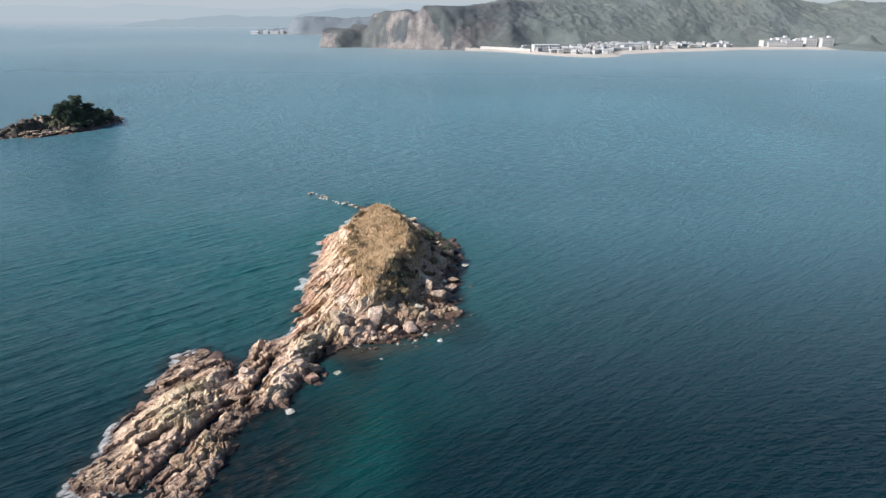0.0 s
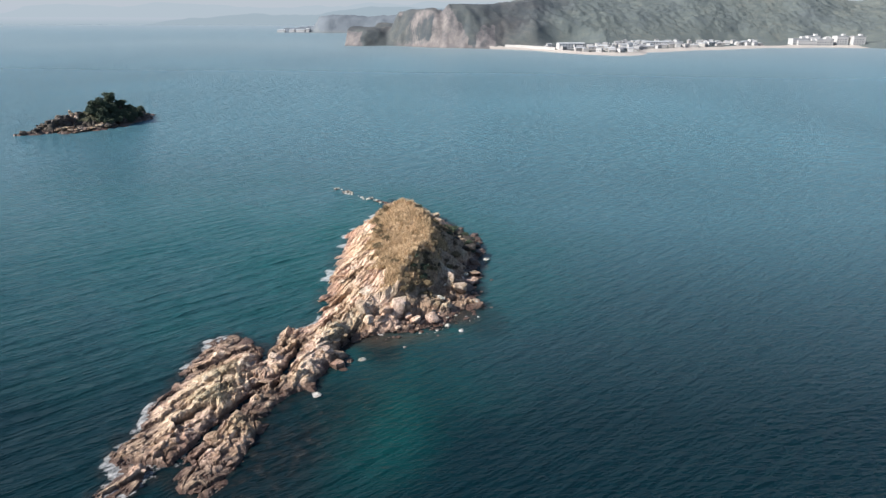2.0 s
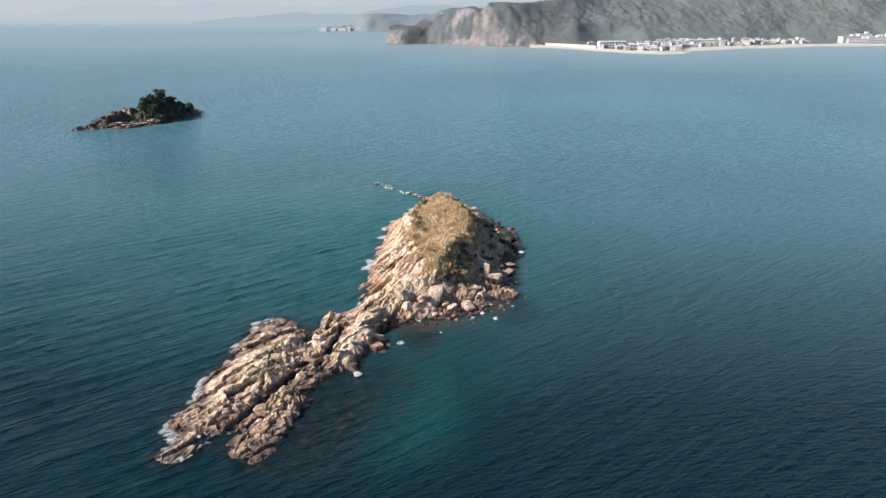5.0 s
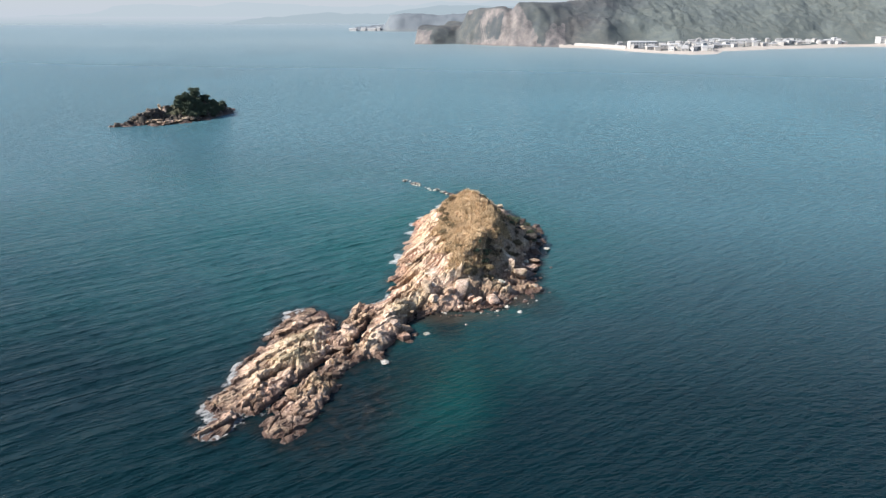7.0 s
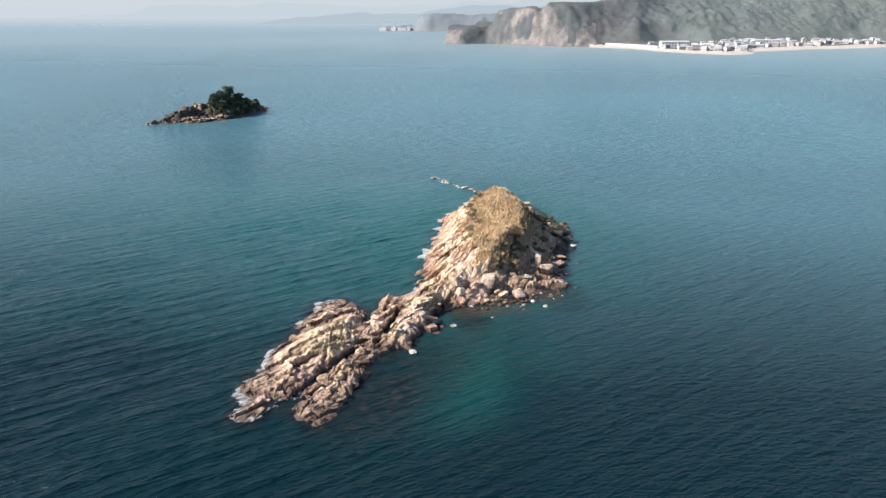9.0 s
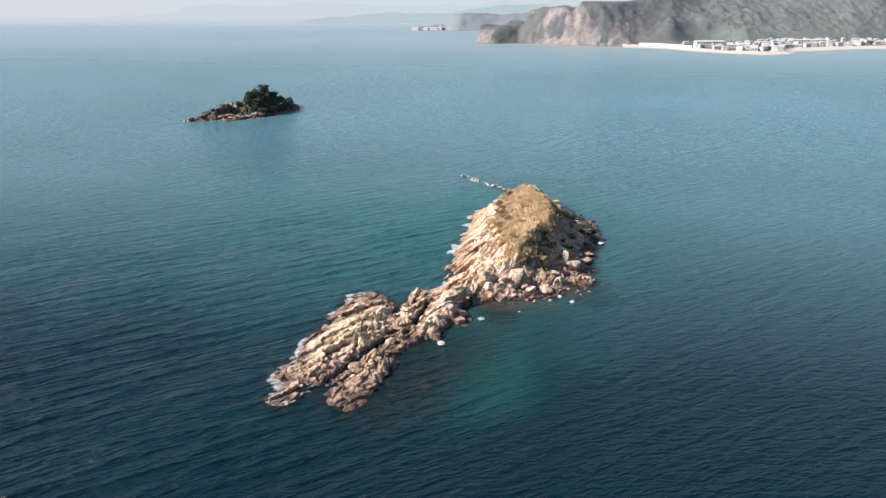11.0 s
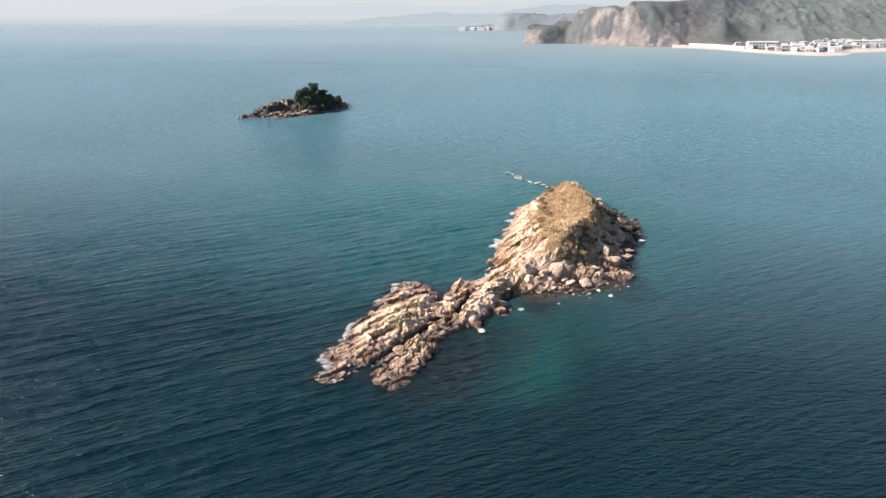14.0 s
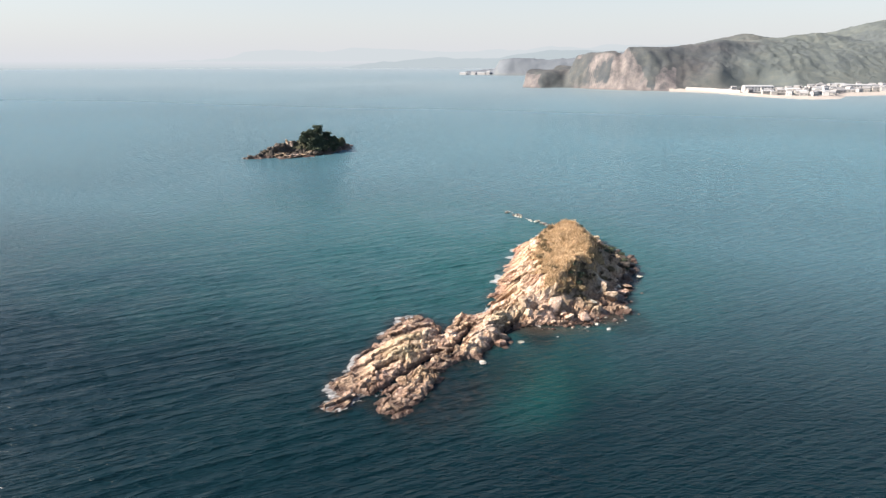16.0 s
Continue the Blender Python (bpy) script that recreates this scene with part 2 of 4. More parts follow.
def land_material(name, woods, rocks):
    """Wooded hills with bare pinkish cliffs, sea haze put into both colours; cliff is a field on the mesh."""
    m, n, l, p = material(name)
    g = n.new("ShaderNodeNewGeometry")
    pos = g.outputs["Position"]
    a, b = noise_tex(n, l, 0.008, 5, 0.6, pos), noise_tex(n, l, 0.09, 6, 0.75, pos)
    v = math_node(n, l, "ADD", math_node(n, l, "MULTIPLY", a.outputs[0], 0.45), math_node(n, l, "MULTIPLY", b.outputs[0], 0.55))
    wood = ramp(n, woods)
    l.new(v, wood.inputs[0])
    beds = n.new("ShaderNodeMapping")
    beds.inputs["Scale"].default_value = (1, 1, 0.9)
    l.new(pos, beds.inputs["Vector"])
    c = noise_tex(n, l, 0.07, 8, 0.75, beds.outputs[0])
    cliff = ramp(n, rocks)
    l.new(c.outputs[0], cliff.inputs[0])
    at = n.new("ShaderNodeAttribute")
    at.attribute_name = "cliff"
    edge = math_node(n, l, "ADD", at.outputs["Fac"], math_node(n, l, "MULTIPLY", math_node(n, l, "SUBTRACT", b.outputs[0], 0.5), 0.8))
    sharp = n.new("ShaderNodeMapRange")
    sharp.inputs[1].default_value, sharp.inputs[2].default_value = 0.4, 0.6
    l.new(edge, sharp.inputs[0])
    # darker grey cover on the cape, haze tint in its colour too
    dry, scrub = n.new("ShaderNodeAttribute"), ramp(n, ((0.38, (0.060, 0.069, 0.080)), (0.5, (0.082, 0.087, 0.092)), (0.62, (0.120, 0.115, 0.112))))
    dry.attribute_name = "dry"
    l.new(v, scrub.inputs[0])
    cover = mix_rgb(n, l, dry.outputs["Fac"], wood.outputs[0], scrub.outputs[0])
    l.new(mix_rgb(n, l, sharp.outputs[0], cover, cliff.outputs[0]), p.inputs["Base Color"])
    p.inputs["Roughness"].default_value = 0.95
    p.inputs["Specular IOR Level"].default_value = 0.1
    bump(n, l, math_node(n, l, "ADD", c.outputs[0], b.outputs[0]), 0.45, 5.0, p)
    return m


# cliff and wood tones greyed and lifted: sea haze in the base colour
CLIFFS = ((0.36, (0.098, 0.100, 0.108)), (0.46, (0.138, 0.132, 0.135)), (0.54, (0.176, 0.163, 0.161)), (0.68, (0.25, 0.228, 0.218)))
LAND = land_material("hazed_wooded_hillside", ((0.36, (0.088, 0.103, 0.114)), (0.45, (0.100, 0.119, 0.122)), (0.54, (0.117, 0.136, 0.130)), (0.64, (0.150, 0.158, 0.144))), CLIFFS)
FAR_LAND = land_material("hazed_far_hillside", ((0.32, (0.118, 0.140, 0.165)), (0.68, (0.148, 0.168, 0.190))), ((0.3, (0.12, 0.145, 0.165)), (0.7, (0.17, 0.185, 0.195))))


def sea_material():
    m, n, l, p = material("sea_water")
    g = n.new("ShaderNodeNewGeometry")
    pos = g.outputs["Position"]

    def field(name):
        at = n.new("ShaderNodeAttribute")
        at.attribute_name = name
        return at.outputs["Fac"]

    wide = noise_tex(n, l, 0.02, 3, 0.5, pos)
    deep = ramp(n, ((0.3, (0.0006, 0.0078, 0.0118)), (0.7, (0.0010, 0.0120, 0.0160))))
    l.new(wide.outputs[0], deep.inputs[0])
    bed = noise_tex(n, l, 0.8, 6, 0.7, pos)
    # paler with distance: haze and reflected sky put into the water's colour
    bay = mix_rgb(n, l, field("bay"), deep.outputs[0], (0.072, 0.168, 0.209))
    bay = mix_rgb(n, l, field("far_haze"), bay, (0.205, 0.258, 0.278))
    bay = mix_rgb(n, l, field("rim_haze"), bay, (0.225, 0.265, 0.285))
    colour = mix_rgb(n, l, field("shallow"), bay, (0.004, 0.070, 0.064))
    reef = math_node(n, l, "MULTIPLY", field("reef"), math_node(n, l, "ADD", bed.outputs[0], 0.45), True)
    weed = ramp(n, ((0.44, (0.002, 0.008, 0.010)), (0.60, (0.010, 0.013, 0.013)), (0.72, (0.045, 0.043, 0.038))))
    l.new(bed.outputs[0], weed.inputs[0])
    colour = mix_rgb(n, l, reef, colour, weed.outputs[0])
    colour = mix_rgb(n, l, field("shelf"), colour, (0.055, 0.043, 0.032))
    lace = noise_tex(n, l, 1.6, 6, 0.75, pos)
    white = n.new("ShaderNodeMapRange")
    white.inputs[1].default_value, white.inputs[2].default_value = 0.66, 1.0
    l.new(math_node(n, l, "ADD", math_node(n, l, "MULTIPLY", field("foam"), 0.7), math_node(n, l, "MULTIPLY", lace.outputs[0], 0.55)), white.inputs[0])
    foam = math_node(n, l, "MULTIPLY", white.outputs[0], math_node(n, l, "MULTIPLY", field("foam"), 3.0, True), True)
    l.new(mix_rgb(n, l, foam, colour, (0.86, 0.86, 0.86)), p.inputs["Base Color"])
    rough = n.new("ShaderNodeMapRange")
    rough.inputs[3].default_value, rough.inputs[4].default_value = 0.23, 0.8
    l.new(foam, rough.inputs[0])
    l.new(math_node(n, l, "ADD", rough.outputs[0], math_node(n, l, "MULTIPLY", field("far_haze"), 0.2), True), p.inputs["Roughness"])
    p.inputs["IOR"].default_value = 1.333
    p.inputs["Specular IOR Level"].default_value = 0.4

    def ripples(turn, stretch, scale, detail):
        mp = n.new("ShaderNodeMapping")
        mp.vector_type = "TEXTURE"
        mp.inputs["Rotation"].default_value = (0, 0, radians(turn))
        mp.inputs["Scale"].default_value = (1 / stretch, 1, 1)
        l.new(pos, mp.inputs["Vector"])
        return noise_tex(n, l, scale, detail, 0.6, mp.outputs[0]).outputs[0]

    chop = math_node(n, l, "ADD", math_node(n, l, "MULTIPLY", ripples(43, 0.2, 0.62, 3), 1.25), math_node(n, l, "MULTIPLY", ripples(8, 0.28, 1.15, 4), 0.7))
    chop = math_node(n, l, "ADD", chop, math_node(n, l, "MULTIPLY", ripples(24, 0.3, 2.3, 3), 0.4))
    chop = math_node(n, l, "MULTIPLY", chop, field("chop"))
    crests = math_node(n, l, "ABSOLUTE", math_node(n, l, "SUBTRACT", ripples(44, 0.16, 0.42, 2), 0.5))
    crests = math_node(n, l, "MULTIPLY", math_node(n, l, "MAXIMUM", math_node(n, l, "SUBTRACT", 0.075, crests), 0.0), 0.95)
    fine = math_node(n, l, "ABSOLUTE", math_node(n, l, "SUBTRACT", ripples(30, 0.22, 0.95, 2), 0.5))
    ridges = math_node(n, l, "ADD", math_node(n, l, "MULTIPLY", crests, field("lee")), math_node(n, l, "MULTIPLY", fine, 0.65))
    chop = math_node(n, l, "ADD", chop, ridges)
    gusts = math_node(n, l, "ADD", math_node(n, l, "MULTIPLY", ripples(34, 0.4, 0.26, 3), 2.8), math_node(n, l, "MULTIPLY", ripples(0, 0.45, 0.55, 3), 1.2))
    chop = math_node(n, l, "ADD", chop, math_node(n, l, "MULTIPLY", gusts, field("gust")))
    bump(n, l, chop, 1.0, 0.6, p)
    return m


SEA = sea_material()


# ---- mesh helpers ----
def mesh_object(name, verts, faces, mat, smooth_shade=False):
    me = bpy.data.meshes.new(name)
    me.from_pydata(verts, [], faces)
    me.materials.append(mat)
    if smooth_shade:
        me.polygons.foreach_set("use_smooth", np.ones(len(me.polygons), dtype=bool))
    me.update()
    return me


def grid_mesh(name, x, y, z, mat, keep=None, smooth_shade=True):
    """A sheet over the grid x by y, or over places given as two grids; keep: which of its cells stay."""
    gx, gy = np.meshgrid(x, y, indexing="ij") if x.ndim == 1 else (x, y)
    nx, ny = gx.shape
    co = np.stack([gx, gy, z], -1).reshape(-1, 3)
    idx = np.arange(nx * ny).reshape(nx, ny)
    quads = np.stack([idx[:-1, :-1], idx[1:, :-1], idx[1:, 1:], idx[:-1, 1:]], -1)
    quads = quads[keep] if keep is not None else quads.reshape(-1, 4)
    used, back = np.unique(quads, return_inverse=True)
    quads = back.reshape(-1, 4).astype(np.int32)
    me = bpy.data.meshes.new(name)
    me.vertices.add(len(used))
    me.vertices.foreach_set("co", co[used].astype(np.float32).ravel())
    me.loops.add(quads.size)
    me.loops.foreach_set("vertex_index", quads.ravel())
    me.polygons.add(len(quads))
    me.polygons.foreach_set("loop_start", np.arange(0, quads.size, 4, dtype=np.int32))
    me.polygons.foreach_set("use_smooth", np.full(len(quads), smooth_shade))
    me.materials.append(mat)
    me.update(calc_edges=True)
    return me, used


def mesh_field(me, name, values):
    at = me.attributes.new(name, "FLOAT", "POINT")
    at.data.foreach_set("value", values.astype(np.float32).ravel())


def part(name, data, parent, label="", m=None):
    ob = new(name, data)
    ob.parent = parent
    if m is not None:
        ob.matrix_basis = m
    return tagged(ob, label)


# ---- shape of the near islet ----
STRIKE = radians(22)
# y, west shore, crest, east shore, crest height
MOUND = np.array([
    (78.0, -18.5, -16.5, -15.0, 0.2), (80.5, -21.0, -16.0, -10.0, 2.3), (82.5, -21.5, -14.2, -4.5, 2.9), (85.0, -21.0, -12.0, -1.2, 3.7),
    (88.0, -21.3, -9.6, 0.2, 4.9), (92.0, -21.5, -8.4, 1.2, 6.0), (98.0, -22.0, -7.0, 1.8, 6.6), (105.0, -22.8, -5.5, 2.0, 7.4),
    (112.0, -23.0, -7.6, 2.6, 8.2), (117.0, -23.0, -9.6, 2.4, 8.5), (122.0, -22.8, -11.2, 1.2, 7.8), (128.0, -22.0, -12.5, -1.5, 6.0),
    (135.0, -20.5, -13.5, -4.5, 3.4), (142.0, -19.0, -14.0, -8.5, 1.8), (148.0, -18.0, -15.0, -11.5, 0.6), (151.0, -16.2, -16.0, -15.8, -0.3)])
# crest from x, y, height to x, y, height; reach to the west and to the east of it
LEDGES = (
    (-28.0, 52.0, 1.0, -26.9, 60.0, 1.6, 5.6, 1.8), (-26.7, 60.0, 1.6, -26.0, 67.5, 1.8, 7.2, 2.3), (-26.2, 67.5, 1.7, -27.2, 73.2, 1.2, 6.6, 1.8),
    (-29.6, 70.5, 1.1, -31.2, 77.2, 0.6, 2.6, 1.5), (-29.6, 49.6, 0.8, -31.0, 46.6, 0.4, 1.5, 1.2), (-24.4, 48.2, 0.7, -23.4, 58.0, 1.4, 1.4, 2.6),
    (-24.0, 61.4, 1.1, -21.5, 66.6, 1.4, 1.7, 1.8), (-25.4, 66.0, 1.3, -22.4, 70.0, 1.2, 2.6, 2.2), (-23.4, 70.5, 1.1, -22.5, 79.6, 1.3, 1.7, 1.2),
    (-19.2, 67.0, 1.6, -17.6, 78.8, 2.3, 2.2, 2.5), (-2.6, 89.6, 0.8, 1.2, 91.0, 0.7, 2.0, 1.6))
# low platforms between them: x, y, radius and height at either end
PLATFORMS = (
    (-29.9, 52.5, 3.6, 0.5, -29.6, 73.5, 4.0, 0.6), (-27.0, 52.5, 2.0, 0.45, -26.2, 70.0, 2.6, 0.7), (-23.6, 49.4, 2.5, 0.35, -23.2, 58.0, 2.0, 0.45),
    (-22.9, 61.0, 2.2, 0.5, -20.2, 68.0, 2.6, 0.6), (-21.2, 68.0, 3.0, 0.6, -19.4, 80.0, 3.6, 0.8), (-31.0, 47.0, 1.3, 0.25, -29.4, 52.0, 2.4, 0.4))


# clefts cut down between the ledges: x, y to x, y, width, depth
CLEFTS = (
    (-26.8, 51.6, -25.0, 58.6, 0.6, 0.5), (-25.0, 58.6, -23.6, 63.4, 0.6, 1.0), (-23.6, 63.4, -21.4, 66.6, 0.35, 0.7), (-21.4, 64.6, -20.8, 76.0, 0.42, 1.2), (-29.0, 64.0, -25.6, 68.2, 0.3, 0.6),
    (-32.6, 56.4, -28.6, 61.2, 0.3, 0.5), (-31.4, 50.8, -28.9, 50.7, 0.5, 0.5), (-25.2, 69.4, -23.4, 73.6, 0.8, 0.8), (-29.6, 54.0, -27.0, 57.4, 0.28, 0.6))
# broad unbroken plates: x, y, half-lengths across and along
PLATES = ((-30.2, 57.6, 1.6, 2.6), (-27.6, 57.8, 1.2, 2.2), (-29.4, 65.5, 1.6, 2.6), (-26.6, 71.6, 1.2, 1.8), (-18.8, 73.5, 1.6, 4.2), (-27.6, 53.2, 0.9, 1.4), (-24.6, 54.4, 0.8, 2.4))


def clefts(x, y):
    cut = np.zeros_like(x)
    for ax, ay, bx, by, wide, deep in CLEFTS:
        dx, dy = bx - ax, by - ay
        t = np.clip(((x - ax) * dx + (y - ay) * dy) / (dx * dx + dy * dy), 0, 1)
        d = np.hypot(x - ax - t * dx, y - ay - t * dy) + 0.25 * fbm(x * 0.9, y * 0.9, 3, 61)
        cut = np.maximum(cut, deep * smooth(wide, wide * 0.45, d))
    return cut


def broken(x, y):
    """How far the rock is broken up: 0 on the broad plates, 1 elsewhere."""
    whole = np.zeros_like(x)
    for px, py, across, along in PLATES:
        u, v = (x - px) * 0.87 - (y - py) * 0.5, (x - px) * 0.5 + (y - py) * 0.87
        whole = np.maximum(whole, smooth(1.25, 0.8, np.hypot(u / across, v / along) + 0.2 * fbm(x * 0.7, y * 0.7, 2, 63)))
    return 1 - whole


def ledge_height(x, y, ledge):
    """A tilted ledge: a long slope down to the west of its crest, a steep face to the east."""
    ax, ay, ah, bx, by, bh, west, east = ledge
    dx, dy = bx - ax, by - ay
    run = math.hypot(dx, dy)
    t = ((x - ax) * dx + (y - ay) * dy) / run**2
    inside = np.clip(t, 0, 1)
    side = ((x - ax) * dy - (y - ay) * dx) / run * (1 if dy > 0 else -1)
    over = np.abs(t - inside) * run
    reach = np.where(side < 0, west, east)
    d = np.hypot(side / reach, over / min(1.8, west, east))
    slope = np.where(side < 0, np.clip(1 - d, 0, 1) ** 0.75, 1 - np.clip(d, 0, 1) ** 2.4)
    return np.where(d < 1, (ah + (bh - ah) * inside) * slope, -(d - 1) * reach * 0.6)


def capsule(x, y, ledge, edge=1.7):
    ax, ay, ar, ah, bx, by, br, bh = ledge
    dx, dy = bx - ax, by - ay
    t = np.clip(((x - ax) * dx + (y - ay) * dy) / (dx * dx + dy * dy), 0, 1)
    r = ar + (br - ar) * t
    d = np.hypot(x - ax - t * dx, y - ay - t * dy) / r
    h = (ah + (bh - ah) * t) * np.where(d < 1, 1 - np.clip(d, 0, 1) ** edge, 0)
    return np.where(d < 1, h, -(d - 1) * r * 0.4)


def mound(x, y):
    """Height over the sea before the rock's own relief, and how far across from the crest: -1 west shore, 1 east shore."""
    col = [np.interp(y, MOUND[:, 0], MOUND[:, n]) for n in range(1, 5)]
    west, crest, east, top = col
    u = np.where(x < crest, (crest - x) / np.maximum(crest - west, 0.1), (x - crest) / np.maximum(east - crest, 0.1))
    k = np.where(x < crest, 0.95, 1.4 + 0.4 * smooth(114, 104, y) - 0.65 * smooth(96, 91, y))
    h = top * np.clip(1 - u, 0, 1) ** k
    h = h - np.where(x > crest, 1.5 * np.exp(-(((u - 0.40) / 0.15) ** 2) - ((y - 95.5) / 5.0) ** 2), 0)
    # scarp along the front rib, the knob at its head, and the overhung seam of the western slab
    h = h - np.where(x > crest, 0.5 * smooth(0.0, 0.10, u) * smooth(80.5, 83, y) * smooth(95, 91, y) * np.clip(1 - u, 0, 1), 0)
    h = h + 0.6 * np.exp(-(((x + 8.6) / 1.7) ** 2) - ((y - 94.2) / 2.0) ** 2)
    seam = (x + 20.9) * 0.956 - (y - 101.3) * 0.293
    h = h - 0.75 * smooth(0.2, -0.2, seam) * smooth(100, 102, y) * smooth(122, 113, y) * np.clip(h, 0, 1)
    h = h - 0.45 * np.exp(-((u / 0.16) ** 2)) * smooth(96, 108, y)
    away = np.maximum(u - 1, 0) * np.where(x < crest, crest - west, east - crest)
    away = np.maximum(away, np.maximum(78 - y, y - 151))
    out = (u > 1) | (y < 78) | (y > 151)
    return np.where(out, -np.maximum(away, 0) * 0.4, h), np.where(x < crest, -u, u)


def islet_base(x, y):
    wx, wy = x + 0.65 * fbm(x * 0.4, y * 0.4, 4, 3, 0.6), y + 0.65 * fbm(x * 0.4, y * 0.4, 4, 8, 0.6)
    h, _ = mound(wx, wy)
    for ledge in LEDGES:
        h = np.maximum(h, ledge_height(wx, wy, ledge))
    for low in PLATFORMS:
        h = np.maximum(h, capsule(wx, wy, low, 5.0))
    return h


def grass_zone(x, y):
    """1 where grass covers the rock."""
    west = np.interp(y, [86, 90, 97, 107, 120, 130, 137], [-9.5, -11.2, -12.8, -15.4, -17.0, -17.2, -15.5])
    h, u = mound(x, y)
    edge = x - west + 1.9 * fbm(x * 0.35, y * 0.25, 4, 21, 0.6)
    east = smooth(0.42 + 0.2 * smooth(108, 116, y), 0.12, u + 0.15 * fbm(x * 0.3, y * 0.3, 3, 33)) * (1 - smooth(0.05, 0.22, u) * smooth(98, 92, y))
    return smooth(-0.5, 0.7, edge) * east * smooth(85.5, 88.5, y) * smooth(139, 134, y)


def blocks(x, y, k=0):
    """Angular cells: each one's random value, the distance to its border, and the offsets from its middle."""
    ix, iy = np.floor(x), np.floor(y)
    f1, f2 = np.full(x.shape, 9.0), np.full(x.shape, 9.0)
    best, bx, by = np.zeros(x.shape), np.zeros(x.shape), np.zeros(x.shape)
    for dx in (-1, 0, 1):
        for dy in (-1, 0, 1):
            cx, cy = ix + dx, iy + dy
            ox, oy = x - cx - 0.08 - 0.84 * hash2(cx, cy, k), y - cy - 0.08 - 0.84 * hash2(cx, cy, k + 5)
            d = 0.65 * np.maximum(np.abs(ox + 0.25 * oy), np.abs(oy - 0.15 * ox)) + 0.4 * np.hypot(ox, oy)
            near = d < f1
            f2 = np.where(near, f1, np.minimum(f2, d))
            best = np.where(near, hash2(cx, cy, k + 9), best)
            bx, by = np.where(near, ox, bx), np.where(near, oy, by)
            f1 = np.where(near, d, f1)
    return best, f2 - f1, bx, by


def bedding(x, y, strike, k, stretch=1.0):
    """Plates that dip to the west and break off to the east, large and small, with rubble between; and each plate's tone."""
    c, s = math.cos(strike), math.sin(strike)
    along, across = x * s + y * c, x * c - y * s
    along, across = along + 0.5 * fbm(along * 0.25, across * 0.25, 3, k + 4), across + 0.5 * fbm(along * 0.12, across * 0.25, 3, k) + 0.10 * fbm(along * 0.9, across * 0.9, 2, k + 1)
    whole = broken(x, y)
    rubble = smooth(-0.15, 0.45, fbm(along * 0.16, across * 0.22, 3, k + 6)) * whole
    z, tone = -0.05 * rubble, 0.0
    for n, (long, wide, dip, lift, crack, share) in enumerate((
            (4.8 * stretch, 2.6 / stretch**0.3, 0.16, 0.68, 0.8, 1.0), (1.8 * stretch, 1.0 / stretch**0.3, 0.16, 0.26, 0.5, 0.25 + 0.3 * whole + 0.45 * rubble), (0.75 * stretch**0.6, 0.48, 0.3, 0.32, 0.25, 0.22 * whole + 0.78 * rubble))):
        v, edge, ox, oy = blocks(along / long, across / wide, k + 30 * n)
        z = z + share * (lift * (v - 0.5) + dip * wide * oy + 0.05 * (v * 7 % 1 - 0.5) * long * ox - crack * smooth(0.16 / wide, 0.0, edge) * smooth(0.35, 0.6, v * 3 % 1))
        z = z - (0.35 + 0.65 * share) * (v * 5 % 1 < (0.07, 0.13, 0.13)[n]) * (0.4, 0.55, 0.4)[n]
        tone = tone + (0.5, 0.35, 0.3)[n] * (v * 13 % 1 - 0.5)
    return z, tone


def strata(x, y):
    """The beds swing round under the mound, where they are long thin ribs."""
    turn = smooth(70, 82, y + 0.8 * (x + 20))
    za, ta = bedding(x, y, STRIKE + radians(9), 40)
    zb, tb = bedding(x, y, STRIKE + radians(7), 140, 2.1)
    return za * (1 - turn) + zb * turn + 0.07 * fbm(x * 1.8, y * 1.8, 4, 75, 0.7), ta * (1 - turn) + tb * turn


def islet_height(x, y):
    base = islet_base(x, y)
    cover = grass_zone(x, y)
    smooth_slab = smooth(0.5, -0.5, (x + 20.9) * 0.956 - (y - 101.3) * 0.293) * smooth(101, 104, y)
    rocky = smooth(-1.0, 0.7, base) * (1 - 0.85 * cover) * (1 - 0.6 * smooth_slab) * (0.95 - 0.25 * smooth(76, 86, y))
    _, u = mound(x, y)
    gully = 1.0 * fbm(x * 0.16, y * 0.55, 4, 90, 0.6) * smooth(0.1, 0.5, np.where(base > 0.8, u, 0))
    return base + strata(x, y)[0] * rocky * (0.5 + 0.5 * smooth(0, 1.6, base)) + - clefts(x, y) * smooth(-0.2, 0.6, base) + cover * (0.42 * fbm(x * 0.45, y * 0.45, 3, 80) + 0.22 * fbm(x * 1.3, y * 1.3, 2, 84)) + gully


# ---- shape of the wooded islet ----
FAR_LEDGES = (
    (-161.5, 236.0, 1.0, 0.4, -152.0, 245.0, 4.0, 1.6), (-153.5, 246.0, 4.5, 2.8, -146.0, 262.0, 10.0, 6.0), (-144.5, 263.0, 6.0, 8.4, -142.0, 269.0, 6.5, 8.2),
    (-145.0, 262.0, 10.0, 6.0, -140.0, 277.0, 8.0, 4.2), (-147.0, 246.0, 5.0, 1.1, -138.5, 256.0, 4.5, 1.1), (-138.0, 258.0, 4.5, 1.2, -136.5, 280.0, 4.5, 1.4),
    (-139.5, 278.0, 6.0, 3.2, -138.0, 295.0, 1.6, 0.5), (-149.5, 254.5, 2.2, 5.0, -148.6, 256.5, 2.0, 5.2))


